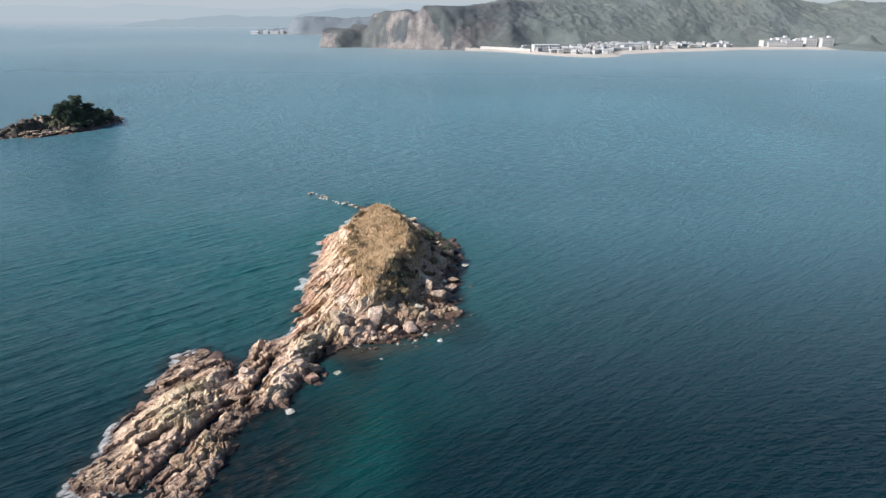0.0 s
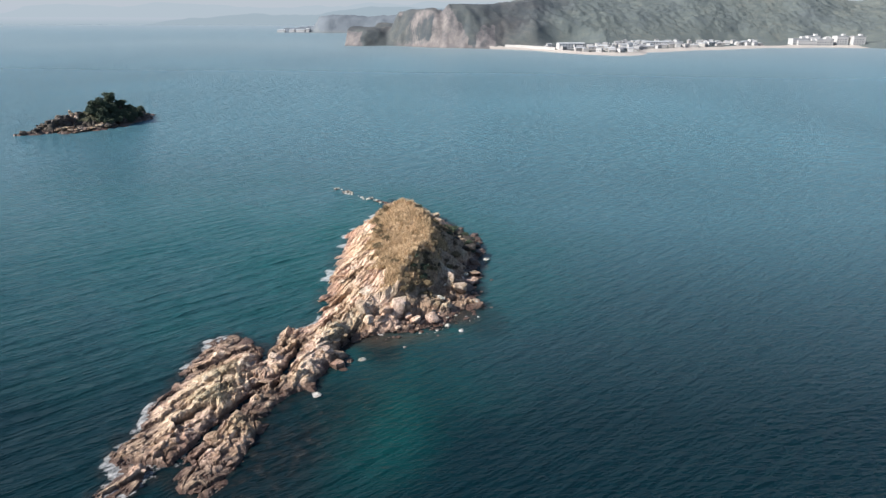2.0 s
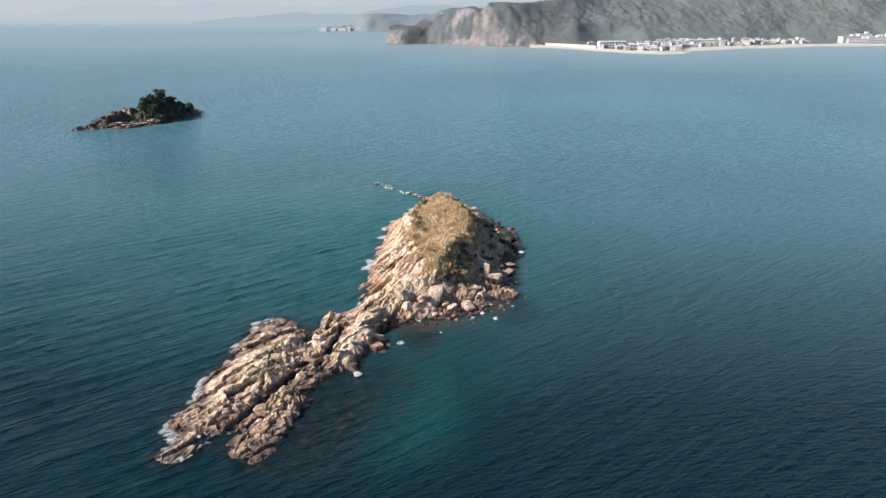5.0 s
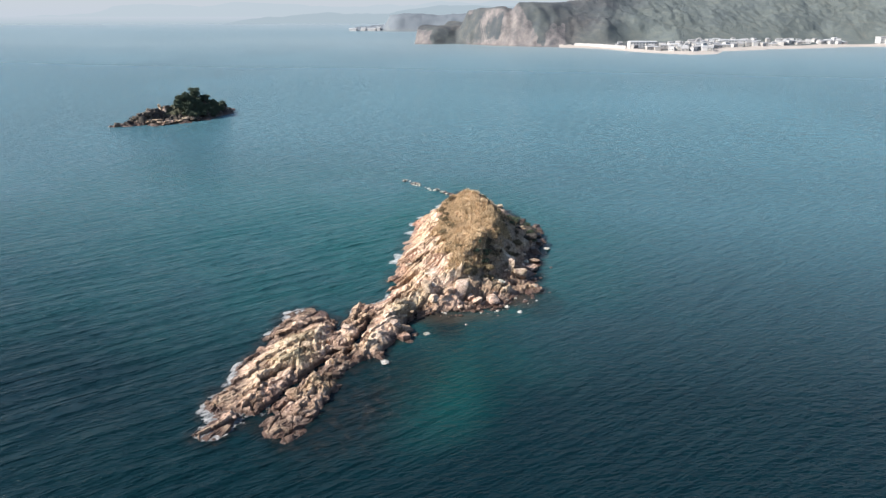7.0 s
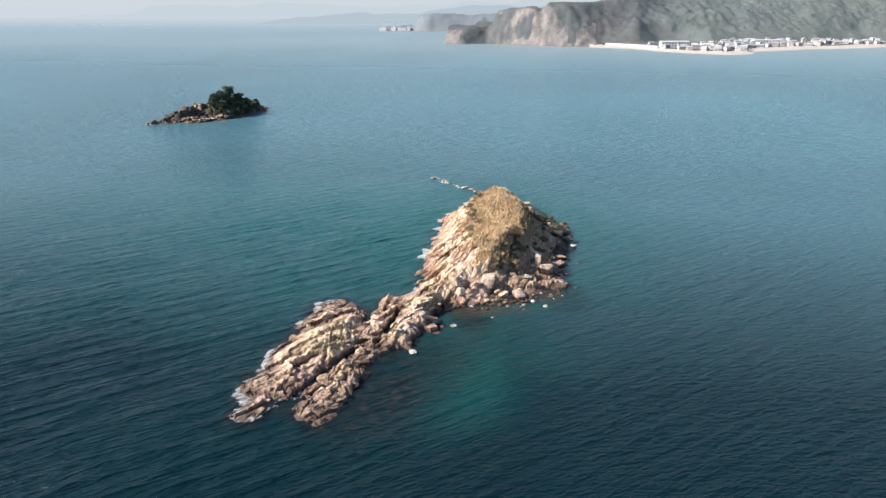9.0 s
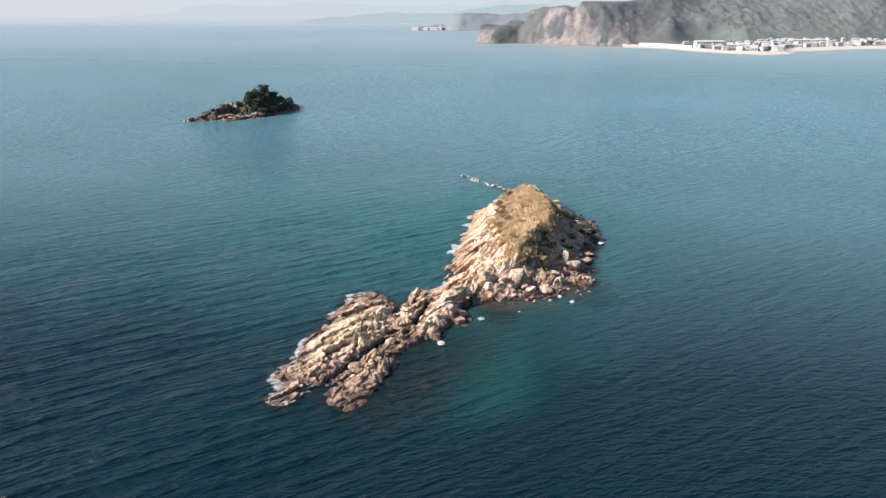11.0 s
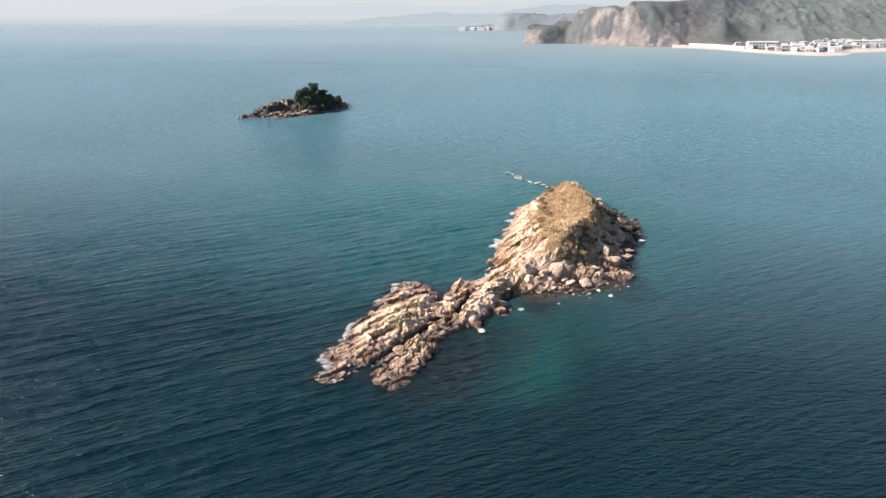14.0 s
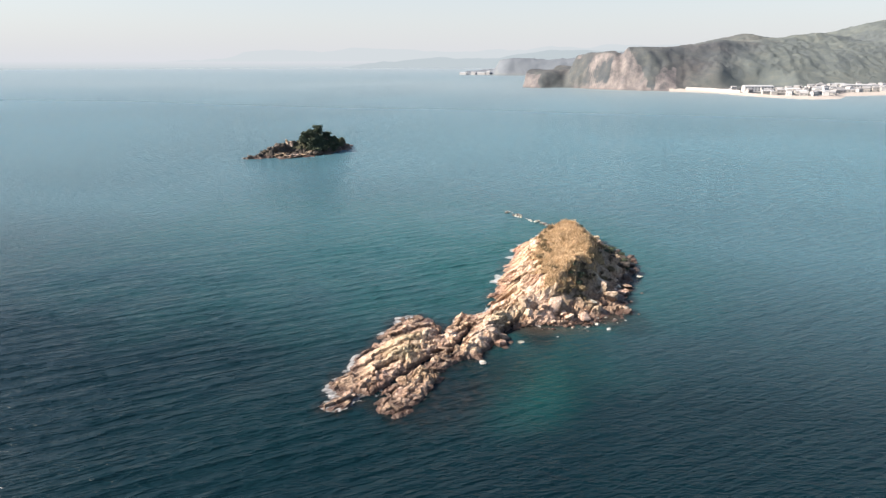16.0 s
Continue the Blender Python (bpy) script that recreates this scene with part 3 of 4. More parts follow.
def far_islet_height(x, y):
    wx, wy = x + 1.6 * fbm(x * 0.2, y * 0.2, 3, 103), y + 1.6 * fbm(x * 0.2, y * 0.2, 3, 108)
    h = np.full(x.shape, -30.0)
    for ledge in FAR_LEDGES:
        h = np.maximum(h, capsule(wx, wy, ledge))
    v, e, _ = cells(x * 0.35, y * 0.35, 120)
    return h + smooth(-0.5, 1.5, h) * (1.5 * (v - 0.5) - 0.6 * smooth(0.1, 0, e) + 0.5 * fbm(x * 0.5, y * 0.5, 3, 130))


def spaced(stops):
    """Coordinates with a spacing that changes from stop to stop: (from, to, first step, last step)."""
    out = [stops[0][0]]
    for a, b, s0, s1 in stops:
        while out[-1] < b - 1e-6:
            t = (out[-1] - a) / (b - a)
            out.append(min(b, out[-1] + s0 * (s1 / s0) ** t))
    return np.array(out)


# ---- sea ----
def build_sea():
    x = spaced(((-6000, -400, 500, 12), (-400, -125, 12, 0.5), (-125, 62, 0.47, 0.47), (62, 300, 0.5, 12), (300, 6000, 12, 500)))
    y = spaced(((-3000, -100, 400, 12), (-100, 8, 12, 0.5), (8, 190, 0.47, 0.47), (190, 500, 0.5, 9), (500, 6000, 9, 300)))
    gx, gy = np.meshgrid(x, y, indexing="ij")
    step = np.maximum(np.gradient(x)[:, None], np.gradient(y)[None, :])
    lee = smooth(-6, -28, gx - 0.12 * (gy - 60))

    def train(turn, length, amp, k):
        a = radians(turn)
        along, across = gx * math.sin(a) + gy * math.cos(a), gx * math.cos(a) - gy * math.sin(a)
        phase = across / length + 0.55 * fbm(along * 0.05, across * 0.09, 3, k)
        crest = 1 - 2 * np.abs(np.sin(np.pi * phase)) ** 0.7
        size = 0.65 + 0.42 * fbm(along * 0.07, across * 0.16, 3, k + 20)
        return amp * crest * np.clip(size, 0.05, 1.3) * smooth(length * 0.45, length * 0.22, step)

    far = 1 - 0.92 * smooth(85, 180, np.hypot(gx, gy))
    z = far * train(46, 3.1, 0.145, 200) * (0.12 + 0.88 * lee) + far * train(50, 1.9, 0.085, 210) * (0.35 + 0.65 * lee)
    z += far * train(80, 1.9, 0.055, 220) * (1 - 0.5 * lee)
    close = (np.abs(gx + 15) < 60) & (gy > 30) & (gy < 180)
    h = np.full(gx.shape, -9.0)
    h[close] = np.minimum(islet_height(gx[close], gy[close]), islet_base(gx[close], gy[close]) + 0.5)
    near = smooth(-0.9, 0.0, h)
    # swash on the weather side
    west = smooth(-23, -28, gx - 0.35 * np.clip(gy - 75, 0, 20)) + smooth(-18.8, -20.6, gx) * (gy > 78) * 1.1
    surf = smooth(-0.62, -0.12, h + 0.3 * fbm(gx * 0.6, gy * 0.6, 3, 365)) * np.clip(west, 0, 1)
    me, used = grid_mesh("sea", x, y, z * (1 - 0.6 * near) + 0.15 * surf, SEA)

    def blob(cx, cy, rx, ry, turn, k):
        a = radians(turn)
        u, v = (gx - cx) * math.cos(a) - (gy - cy) * math.sin(a), (gx - cx) * math.sin(a) + (gy - cy) * math.cos(a)
        return smooth(1.25, 0.1, np.hypot(u / rx, v / ry) + 0.25 * fbm(gx * 0.12, gy * 0.12, 3, k))

    shallow = 0.31 * blob(-8.5, 58, 7.0, 12, -6, 300) + 0.14 * blob(-6, 66, 15, 20, 20, 310) + (0.04 + 0.22 * smooth(58, 95, gy)) * smooth(-9, -0.5, h) * (h > -8.9)
    shallow += 0.30 * blob(-62, 130, 75, 70, 25, 320) + 0.14 * blob(-40, 118, 30, 46, 25, 325) + 0.12 * blob(8, 125, 26, 45, 0, 330)
    reef = 1.05 * blob(-16.8, 55, 7.4, 15, 16, 340) + 0.8 * blob(-11, 77.5, 7.5, 3.0, 75, 350) + 0.6 * blob(2.5, 86, 4, 7, 0, 360) + smooth(-0.9, -0.1, h) * (1 - 0.65 * np.clip(west, 0, 1) * smooth(78, 84, gy))
    patch = smooth(-0.35, 0.35, fbm(gx * 0.3, gy * 0.3, 3, 370))
    foam = surf * (0.27 + 0.42 * patch + 0.04 * smooth(78, 84, gy))
    # how much of that painted paling applies, growing away from the islet
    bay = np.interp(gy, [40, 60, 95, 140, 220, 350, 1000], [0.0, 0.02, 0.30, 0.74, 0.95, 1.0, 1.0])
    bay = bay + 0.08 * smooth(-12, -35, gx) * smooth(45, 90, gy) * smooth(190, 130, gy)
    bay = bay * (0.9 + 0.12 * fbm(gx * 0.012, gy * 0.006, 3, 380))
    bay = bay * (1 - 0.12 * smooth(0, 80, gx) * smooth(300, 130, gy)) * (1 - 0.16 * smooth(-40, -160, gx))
    for name, values in (("bay", np.clip(bay, 0, 1)), ("far_haze", smooth(240, 1150, gy) * (0.8 + 0.2 * smooth(-250, 50, gx)) * (0.9 + 0.1 * fbm(gx * 0.004, gy * 0.004, 3, 390))), ("rim_haze", smooth(1700, 4300, gy)), ("lee", 0.7 + 1.9 * lee * (0.95 + 0.05 * far)), ("shelf", np.clip(0.6 * blob(-9.5, 79.0, 7.5, 2.4, -16, 362) + 0.5 * blob(-1.0, 86.8, 3.0, 3.2, 0, 364), 0, 1)), ("chop", 0.8 + 0.2 * smooth(40, 90, gy) - 0.3 * smooth(250, 1200, gy) - 0.5 * smooth(1200, 3000, gy)), ("gust", smooth(90, 260, gy) * (1 - 0.2 * smooth(500, 1200, gy) - 0.6 * smooth(1200, 3000, gy))), ("shallow", np.clip(shallow, 0, 1)), ("reef", np.clip(reef, 0, 1)), ("foam", np.clip(foam, 0, 1))):
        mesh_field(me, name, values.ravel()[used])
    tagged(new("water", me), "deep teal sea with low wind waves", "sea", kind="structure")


build_sea()

# ---- near islet ----
islet = tagged(new("islet"), "tan rocky islet with a mound of dry golden grass", "islet")


def build_islet_rock():
    # the grid runs along the beds
    along, across = np.meshgrid(np.arange(28, 150, 0.15), np.arange(-80, -30, 0.10), indexing="ij")
    c, s = math.cos(STRIKE), math.sin(STRIKE)
    gx, gy = along * s + across * c, along * c - across * s
    z = islet_height(gx, gy)
    zc = (z[:-1, :-1] + z[1:, :-1] + z[1:, 1:] + z[:-1, 1:]) / 4
    # grid_mesh keeps the cells that reach above the sea bed's edge
    me, used = grid_mesh("rock_base", gx, gy, np.maximum(z, -0.9), ROCK, zc > -0.85, False)
    base, (_, u) = islet_base(gx, gy), mound(gx, gy)
    scrub = smooth(0.0, 0.2, u) * smooth(0.92, 0.7, u - 0.2 * smooth(104, 112, gy)) * smooth(81, 84, gy) * smooth(132, 122, gy) * smooth(0.35, 1.0, base)
    mesh_field(me, "grass", grass_zone(gx, gy).ravel()[used])
    mesh_field(me, "scrub", (scrub * (0.8 + 0.5 * fbm(gx * 0.3, gy * 0.3, 3, 95))).clip(0, 1).ravel()[used])
    mesh_field(me, "warm", (smooth(76, 88, gy) * smooth(-8, -13, gx)).ravel()[used])
    mesh_field(me, "plate", strata(gx, gy)[1].ravel()[used])
    part("rock_base", me, islet)


build_islet_rock()


def hull_mesh(name, seed, mat, flat=1.0, points=20):
    rng = np.random.RandomState(seed)
    bm = bmesh.new()
    for p in rng.normal(size=(points, 3)):
        p = p / np.linalg.norm(p) * rng.uniform(0.72, 1.15)
        bm.verts.new((p[0] * 0.5, p[1] * 0.5, p[2] * 0.5 * flat))
    hull = bmesh.ops.convex_hull(bm, input=bm.verts)
    bmesh.ops.delete(bm, geom=[v for v in hull["geom_interior"] if isinstance(v, bmesh.types.BMVert)], context="VERTS")
    me = bpy.data.meshes.new(name)
    bm.to_mesh(me)
    bm.free()
    me.materials.append(mat)
    return me


def block_mesh(name, seed, mat, flat=1.0):
    """A broken block: a skewed box with its corners knocked off."""
    rng = np.random.RandomState(seed)
    bm = bmesh.new()
    skew = rng.uniform(-0.25, 0.25, 2)
    for sx in (-1, 1):
        for sy in (-1, 1):
            for sz in (-1, 1):
                c = np.array((sx, sy, sz)) * (0.48 + rng.uniform(-0.17, 0.09, 3))
                c[:2] += skew * sz
                cuts = np.eye(3) * rng.uniform(0.1, 0.36) if rng.rand() < 0.85 else np.zeros((1, 3))
                for cut in cuts:
                    p = c - np.sign(c) * cut
                    bm.verts.new((p[0], p[1], p[2] * flat))
    hull = bmesh.ops.convex_hull(bm, input=bm.verts)
    bmesh.ops.delete(bm, geom=[v for v in hull["geom_interior"] if isinstance(v, bmesh.types.BMVert)], context="VERTS")
    me = bpy.data.meshes.new(name)
    bm.to_mesh(me)
    bm.free()
    me.materials.append(mat)
    return me


TAN_HULLS = [block_mesh("rock", 10 + k, ROCK, 0.75) for k in range(10)]
SLAB_HULLS = [block_mesh("slab", 40 + k, ROCK, 0.3) for k in range(6)]
LEDGE_SLABS = [block_mesh("slab", 50 + k, BLUSH_ROCK, 0.3) for k in range(4)]
DARK_HULLS = [block_mesh("rock", 60 + k, DARK_ROCK, 0.8) for k in range(6)]
BLUSH_HULLS = [block_mesh("rock", 120 + k, BLUSH_ROCK, 0.8) for k in range(6)]
PALE_HULLS = [hull_mesh("rock", 80 + k, PALE_ROCK, 0.6) for k in range(5)]
GREY_HULLS = [block_mesh("rock", 100 + k, GREY_ROCK, 0.8) for k in range(6)]


def height_at(x, y, fn=islet_height):
    return float(fn(np.array([float(x)]), np.array([float(y)]))[0])


def at(x, y, z, size, turn=0.0, tilt=0.0, long=1.0):
    return Matrix.LocRotScale((x, y, z), Euler((radians(tilt), radians(tilt * 0.6), radians(turn))), (size, size * long, size))


def scatter_rocks():
    """Blocks and slabs lying on the bare rock."""
    rng = np.random.RandomState(5)
    made = 0
    while made < 190:
        if rng.rand() < 0.62:
            x, y = rng.uniform(-34, -15), rng.uniform(45, 80)
        else:
            x, y = rng.uniform(-23, 3), rng.uniform(78, 140)
        base = height_at(x, y, islet_base)
        if base < 0.05 or base > 3.6 or float(grass_zone(np.array([x]), np.array([y]))[0]) > 0.2:
            continue
        east = y > 100 and x > -6
        slab = rng.rand() < 0.45 and not east
        size = min(1.3, 0.36 * math.exp(0.5 * rng.normal())) * (1.3 if slab else 1.0) + 0.12
        hulls = SLAB_HULLS if slab else DARK_HULLS if east and rng.rand() < 0.6 else TAN_HULLS
        z = height_at(x, y) + 0.02 * size
        part("slab" if slab else "rock", hulls[rng.randint(len(hulls))], islet, m=at(x, y, z, size, -22 + rng.normal() * (15 if slab else 90), rng.normal() * 12, 1.5 if slab else 1.0))
        made += 1


def shore_rocks():
    """Small pale and tan rocks strewn along the sheltered foot of the mound."""
    rng = np.random.RandomState(17)
    for k in range(110):
        t = rng.rand()
        x = float(np.interp(t, [0, 0.3, 0.55, 0.7, 1.0], [-15.5, -9.0, -2.5, 1.2, 2.4])) + rng.normal() * 0.8
        y = float(np.interp(t, [0, 0.3, 0.55, 0.7, 1.0], [78.8, 80.8, 82.6, 87.0, 104.0])) + rng.normal() * 0.8
        size = 0.22 + 0.5 * rng.rand() ** 2.5
        hulls = (PALE_HULLS, BLUSH_HULLS, BLUSH_HULLS, TAN_HULLS)[rng.randint(4)]
        part("rock", hulls[rng.randint(5)], islet, m=at(x, y, max(height_at(x, y), -0.15) + 0.12 * size, size, rng.uniform(0, 360), rng.normal() * 12))


def grass_blades():
    """Tufts of dry grass over the mound."""
    rng = np.random.RandomState(9)
    px, py = rng.uniform(-19, 1, 60000), rng.uniform(85, 140, 60000)
    keep = rng.rand(60000) < grass_zone(px, py)
    px, py = px[keep][:17000], py[keep][:17000]
    pz = islet_height(px, py)
    n, blades = len(px), 7
    height = (0.5 + 0.4 * rng.rand(n)) * (0.7 + 0.75 * np.clip(fbm(px * 0.55, py * 0.55, 3, 400), -0.4, 0.9))
    a = rng.uniform(0, 2 * np.pi, (n, blades))
    lean, r = rng.uniform(0.15, 0.55, (n, blades)), rng.uniform(0, 0.16, (n, blades))
    w = rng.uniform(0.035, 0.07, (n, blades))
    cx, cy = px[:, None] + r * np.cos(a), py[:, None] + r * np.sin(a)
    h = height[:, None] * rng.uniform(0.6, 1.1, (n, blades))
    t = a + rng.normal(size=a.shape) * 0.8
    v = np.stack([np.stack([cx - w * np.sin(t), cy + w * np.cos(t), pz[:, None] - 0.1 + 0 * h], -1), np.stack([cx + w * np.sin(t), cy - w * np.cos(t), pz[:, None] - 0.1 + 0 * h], -1),
                  np.stack([cx + h * lean * np.cos(a), cy + h * lean * np.sin(a), pz[:, None] + h], -1)], 2).reshape(-1, 3)
    me = mesh_object("dry_grass", v.tolist(), np.arange(len(v)).reshape(-1, 3).tolist(), GRASS)
    tagged(part("dry_grass", me, islet, "dry golden grass tufts"), kind="stuff")


def leaf_cloud(name, seed, lobes, leaves, size, mat):
    """A crown of many small leaf clumps spread over uneven lobes: (x, y, z, rx, ry, rz)."""
    rng = np.random.RandomState(seed)
    weights = np.array([l[3] * l[4] * l[5] for l in lobes]) ** 0.67
    pick = rng.choice(len(lobes), leaves, p=weights / weights.sum())
    c = np.array(lobes)[pick]
    d = rng.normal(size=(leaves, 3))
    d /= np.linalg.norm(d, axis=1)[:, None]
    d[:, 2] = np.where(d[:, 2] < -0.3, -d[:, 2], d[:, 2])
    p = c[:, :3] + d * c[:, 3:] * (rng.uniform(0.45, 1.08, (leaves, 1)))
    a, b = rng.normal(size=(leaves, 3)), rng.normal(size=(leaves, 3))
    a = a / np.linalg.norm(a, axis=1)[:, None] * size * rng.uniform(0.5, 1.2, (leaves, 1))
    b = b / np.linalg.norm(b, axis=1)[:, None] * size * rng.uniform(0.5, 1.2, (leaves, 1))
    v = np.stack([p - a, p + b, p + a, p - b], 1).reshape(-1, 3)
    return mesh_object(name, v.tolist(), np.arange(len(v)).reshape(-1, 4).tolist(), mat)


def limb_mesh(name, limbs, mat, sides=6):
    """Tapered limbs, each (from, to, radius, radius)."""
    verts, faces = [], []
    for a, b, ra, rb in limbs:
        a, b = Vector(a), Vector(b)
        q = (b - a).to_track_quat("Z", "Y")
        k = len(verts)
        for p, r in ((a, ra), (b, rb)):
            verts += [tuple(p + q @ Vector((r * math.cos(2 * math.pi * s / sides), r * math.sin(2 * math.pi * s / sides), 0))) for s in range(sides)]
        faces += [(k + s, k + (s + 1) % sides, k + sides + (s + 1) % sides, k + sides + s) for s in range(sides)]
        faces += [tuple(k + s for s in reversed(range(sides))), tuple(k + sides + s for s in range(sides))]
    return mesh_object(name, verts, faces, mat)


def shrub_kind(seed, mat, label):
    rng = np.random.RandomState(seed)
    ob = tagged(new("shrub"), label, "shrub", "shrubs on the grassy mound")
    limbs, lobes = [], []
    for k in range(5):
        a, r = rng.uniform(0, 6.28), rng.uniform(0.2, 0.7)
        tip = (r * math.cos(a), r * math.sin(a), rng.uniform(0.4, 0.9))
        limbs.append(((0, 0, -0.2), tip, 0.05, 0.02))
        lobes.append((*tip, rng.uniform(0.4, 0.7), rng.uniform(0.4, 0.7), rng.uniform(0.3, 0.55)))
    part("stem", limb_mesh("stem", limbs, BARK, 5), ob)
    part("crown", leaf_cloud("crown", seed, lobes, 420, 0.12, mat), ob)
    return ob


def place_shrubs():
    rng = np.random.RandomState(31)
    kinds = [shrub_kind(s, SHRUB, "olive-brown shrub growing among dry grass") for s in (1, 2, 3)]
    green = shrub_kind(7, LEAF, "dark green shrub on the shaded slope")
    # dark shrubs added in place of the shade in hollow and gullies
    brown = shrub_kind(9, SHADE_SHRUB, "dark brown shrub standing in for shade on the slope")
    used, spots = set(), []
    for k in range(66):  # down the eastern slope
        y = rng.uniform(86.5, 97) if k < 26 else rng.uniform(97, 118)
        crest, east = np.interp(y, MOUND[:, 0], MOUND[:, 2]), np.interp(y, MOUND[:, 0], MOUND[:, 3])
        spots.append((crest + (east - crest) * rng.uniform(0.04, 0.42 if k < 26 else 0.6), y, rng.uniform(0.6, 1.1) if k < 26 else rng.uniform(0.45, 0.9)))
    for k in range(16):  # along the western edge of the grass
        y = rng.uniform(92, 128)
        spots.append((np.interp(y, [90, 97, 107, 120, 130], [-11.2, -12.8, -15.4, -17.0, -17.2]) + rng.uniform(-0.3, 2.0), y, rng.uniform(0.5, 0.95)))
    for k in range(9):  # in the hollow under the crest
        spots.append((-6.2 + 0.8 * rng.normal(), 94.5 + 1.8 * rng.normal(), rng.uniform(0.5, 0.85)))
    spots += [(-8.4, 118.6, 0.8), (-16.0, 121.0, 0.7), (-15.6, 123.5, 0.8), (-15.0, 112.0, 0.8), (-14.4, 109.5, 0.7)]
    for k in range(14):  # dark thicket on the north-eastern foot
        spots.append((rng.uniform(-4.5, 1.8), rng.uniform(112, 125), rng.uniform(0.6, 1.1)))
    for k, (x, y, s) in enumerate(spots):
        src = green if k >= 96 or k == 91 else kinds[k % 3] if k > 91 else brown if k >= 82 or 44 <= k < 66 and k % 2 else green if 92 < y < 94 and k < 66 else kinds[k % 3]
        m = at(x, y, height_at(x, y), s, rng.uniform(0, 360))
        if src not in used:
            used.add(src)
            src.matrix_basis = m
        else:
            ob = copy_thing(src, m)
            ob.matrix_basis = m
    for ob in [*kinds, green]:
        if ob not in used:
            ob.matrix_basis = at(-9.0, 92.5, height_at(-9.0, 92.5), 1.2)


place_shrubs()
grass_blades()
scatter_rocks()
shore_rocks()

# loose boulders in and beside the water: x, y, size, height factor, kind
BOULDERS = (
    (-16.4, 64.3, 1.15, 0.9, "pale"), (-12.5, 73.1, 1.2, 0.6, "pale"), (-7.6, 76.6, 0.8, 0.5, "pale"), (-2.2, 83.5, 1.1, 0.7, "pale"), (-0.2, 82.0, 1.2, 0.6, "pale"),
    (3.9, 111.0, 1.5, 0.7, "pale"), (-15.2, 71.2, 1.4, 1.0, "blush"), (-16.6, 72.2, 1.1, 0.9, "blush"), (-15.4, 73.6, 1.5, 1.1, "blush"), (-14.0, 72.6, 0.7, 0.7, "blush"), (-14.3, 70.4, 0.8, 0.7, "tan"),
    (-0.7, 94.8, 1.9, 1.3, "blush"), (-2.1, 95.0, 0.9, 3.4, "blush"), (-9.1, 84.3, 1.9, 1.5, "blush"), (-7.8, 84.0, 1.0, 1.2, "tan"), (-10.9, 83.2, 1.3, 1.5, "tan"), (-6.6, 83.4, 1.4, 0.9, "tan"),
    (-4.4, 84.4, 1.5, 1.0, "blush"), (1.1, 99.6, 1.7, 0.7, "blush"), (1.6, 103.0, 1.5, 0.7, "blush"), (-12.8, 81.6, 1.2, 1.1, "tan"), (0.8, 89.0, 0.9, 0.6, "tan"), (-13.9, 82.6, 1.3, 1.3, "blush"),
    (1.6, 91.6, 1.1, 0.5, "tan"), (0.2, 86.6, 0.7, 0.6, "pale"), (0.7, 85.0, 0.6, 0.6, "pale"), (-3.4, 89.4, 1.3, 0.5, "pale"), (-5.8, 88.2, 0.9, 0.6, "blush"), (0.3, 101.6, 1.0, 0.8, "pale"),
    (0.4, 116.2, 2.1, 0.7, "grey"), (1.8, 118.8, 1.6, 0.8, "dark"), (-1.4, 123.5, 2.0, 0.8, "dark"), (1.6, 124.6, 1.4, 0.6, "dark"), (-3.6, 126.5, 1.6, 0.8, "dark"), (2.4, 113.4, 1.3, 0.9, "dark"),
    (-1.0, 129.5, 1.0, 0.5, "dark"), (2.9, 115.2, 1.3, 0.8, "dark"), (0.6, 112.0, 2.2, 0.8, "dark"), (1.6, 108.6, 1.8, 0.7, "grey"), (-6.6, 135.0, 1.7, 0.8, "tan"), (2.3, 121.6, 1.5, 0.9, "dark"),
    (3.0, 120.6, 0.9, 0.6, "dark"))
LABELS = {"pale": "pale bird-whitened boulder standing in shallow water", "tan": "angular tan boulder at the islet's foot", "blush": "pale pinkish boulder on the shore at the islet's foot", "dark": "dark wet boulder at the islet's foot", "grey": "grey-brown boulder at the islet's foot"}
HULLS = {"blush": BLUSH_HULLS, "pale": PALE_HULLS, "tan": TAN_HULLS, "dark": DARK_HULLS, "grey": GREY_HULLS}
for k, (x, y, size, tall, kind) in enumerate(BOULDERS):
    ob = new("boulder", HULLS[kind][k % len(HULLS[kind])])
    z = max(height_at(x, y), -0.15) + 0.16 * size * tall
    ob.matrix_basis = Matrix.LocRotScale((x, y, z), Euler((0.1, 0.1, k * 1.7)), (size, size, size * tall))
    tagged(ob, LABELS[kind], "boulder", "boulders round the islet")

# chain of skerries off the islet's end
for k, (x, y, size, tall, turn) in enumerate(((-32.0, 161.5, 3.6, 0.30, 60), (-28.0, 158.6, 2.2, 0.4, 20), (-27.4, 156.8, 1.6, 0.4, 80), (-24.6, 153.6, 2.0, 0.4, 50), (-22.6, 152.4, 3.2, 0.45, 70),
                                              (-20.8, 150.6, 2.6, 0.45, 40), (-19.4, 149.2, 2.2, 0.4, 70), (-29.4, 159.8, 1.1, 0.4, 0), (-25.6, 154.8, 1.0, 0.4, 0))):
    ob = new("skerry", PALE_HULLS[k % 5])
    ob.matrix_basis = Matrix.LocRotScale((x, y, 0.12), Euler((0, 0.05, radians(turn))), (0.6 * size, size * 0.4, size * tall * 0.8))
    tagged(ob, "low pale skerry awash beyond the islet", "rock", "chain of skerries")
skerries = np.random.RandomState(8)
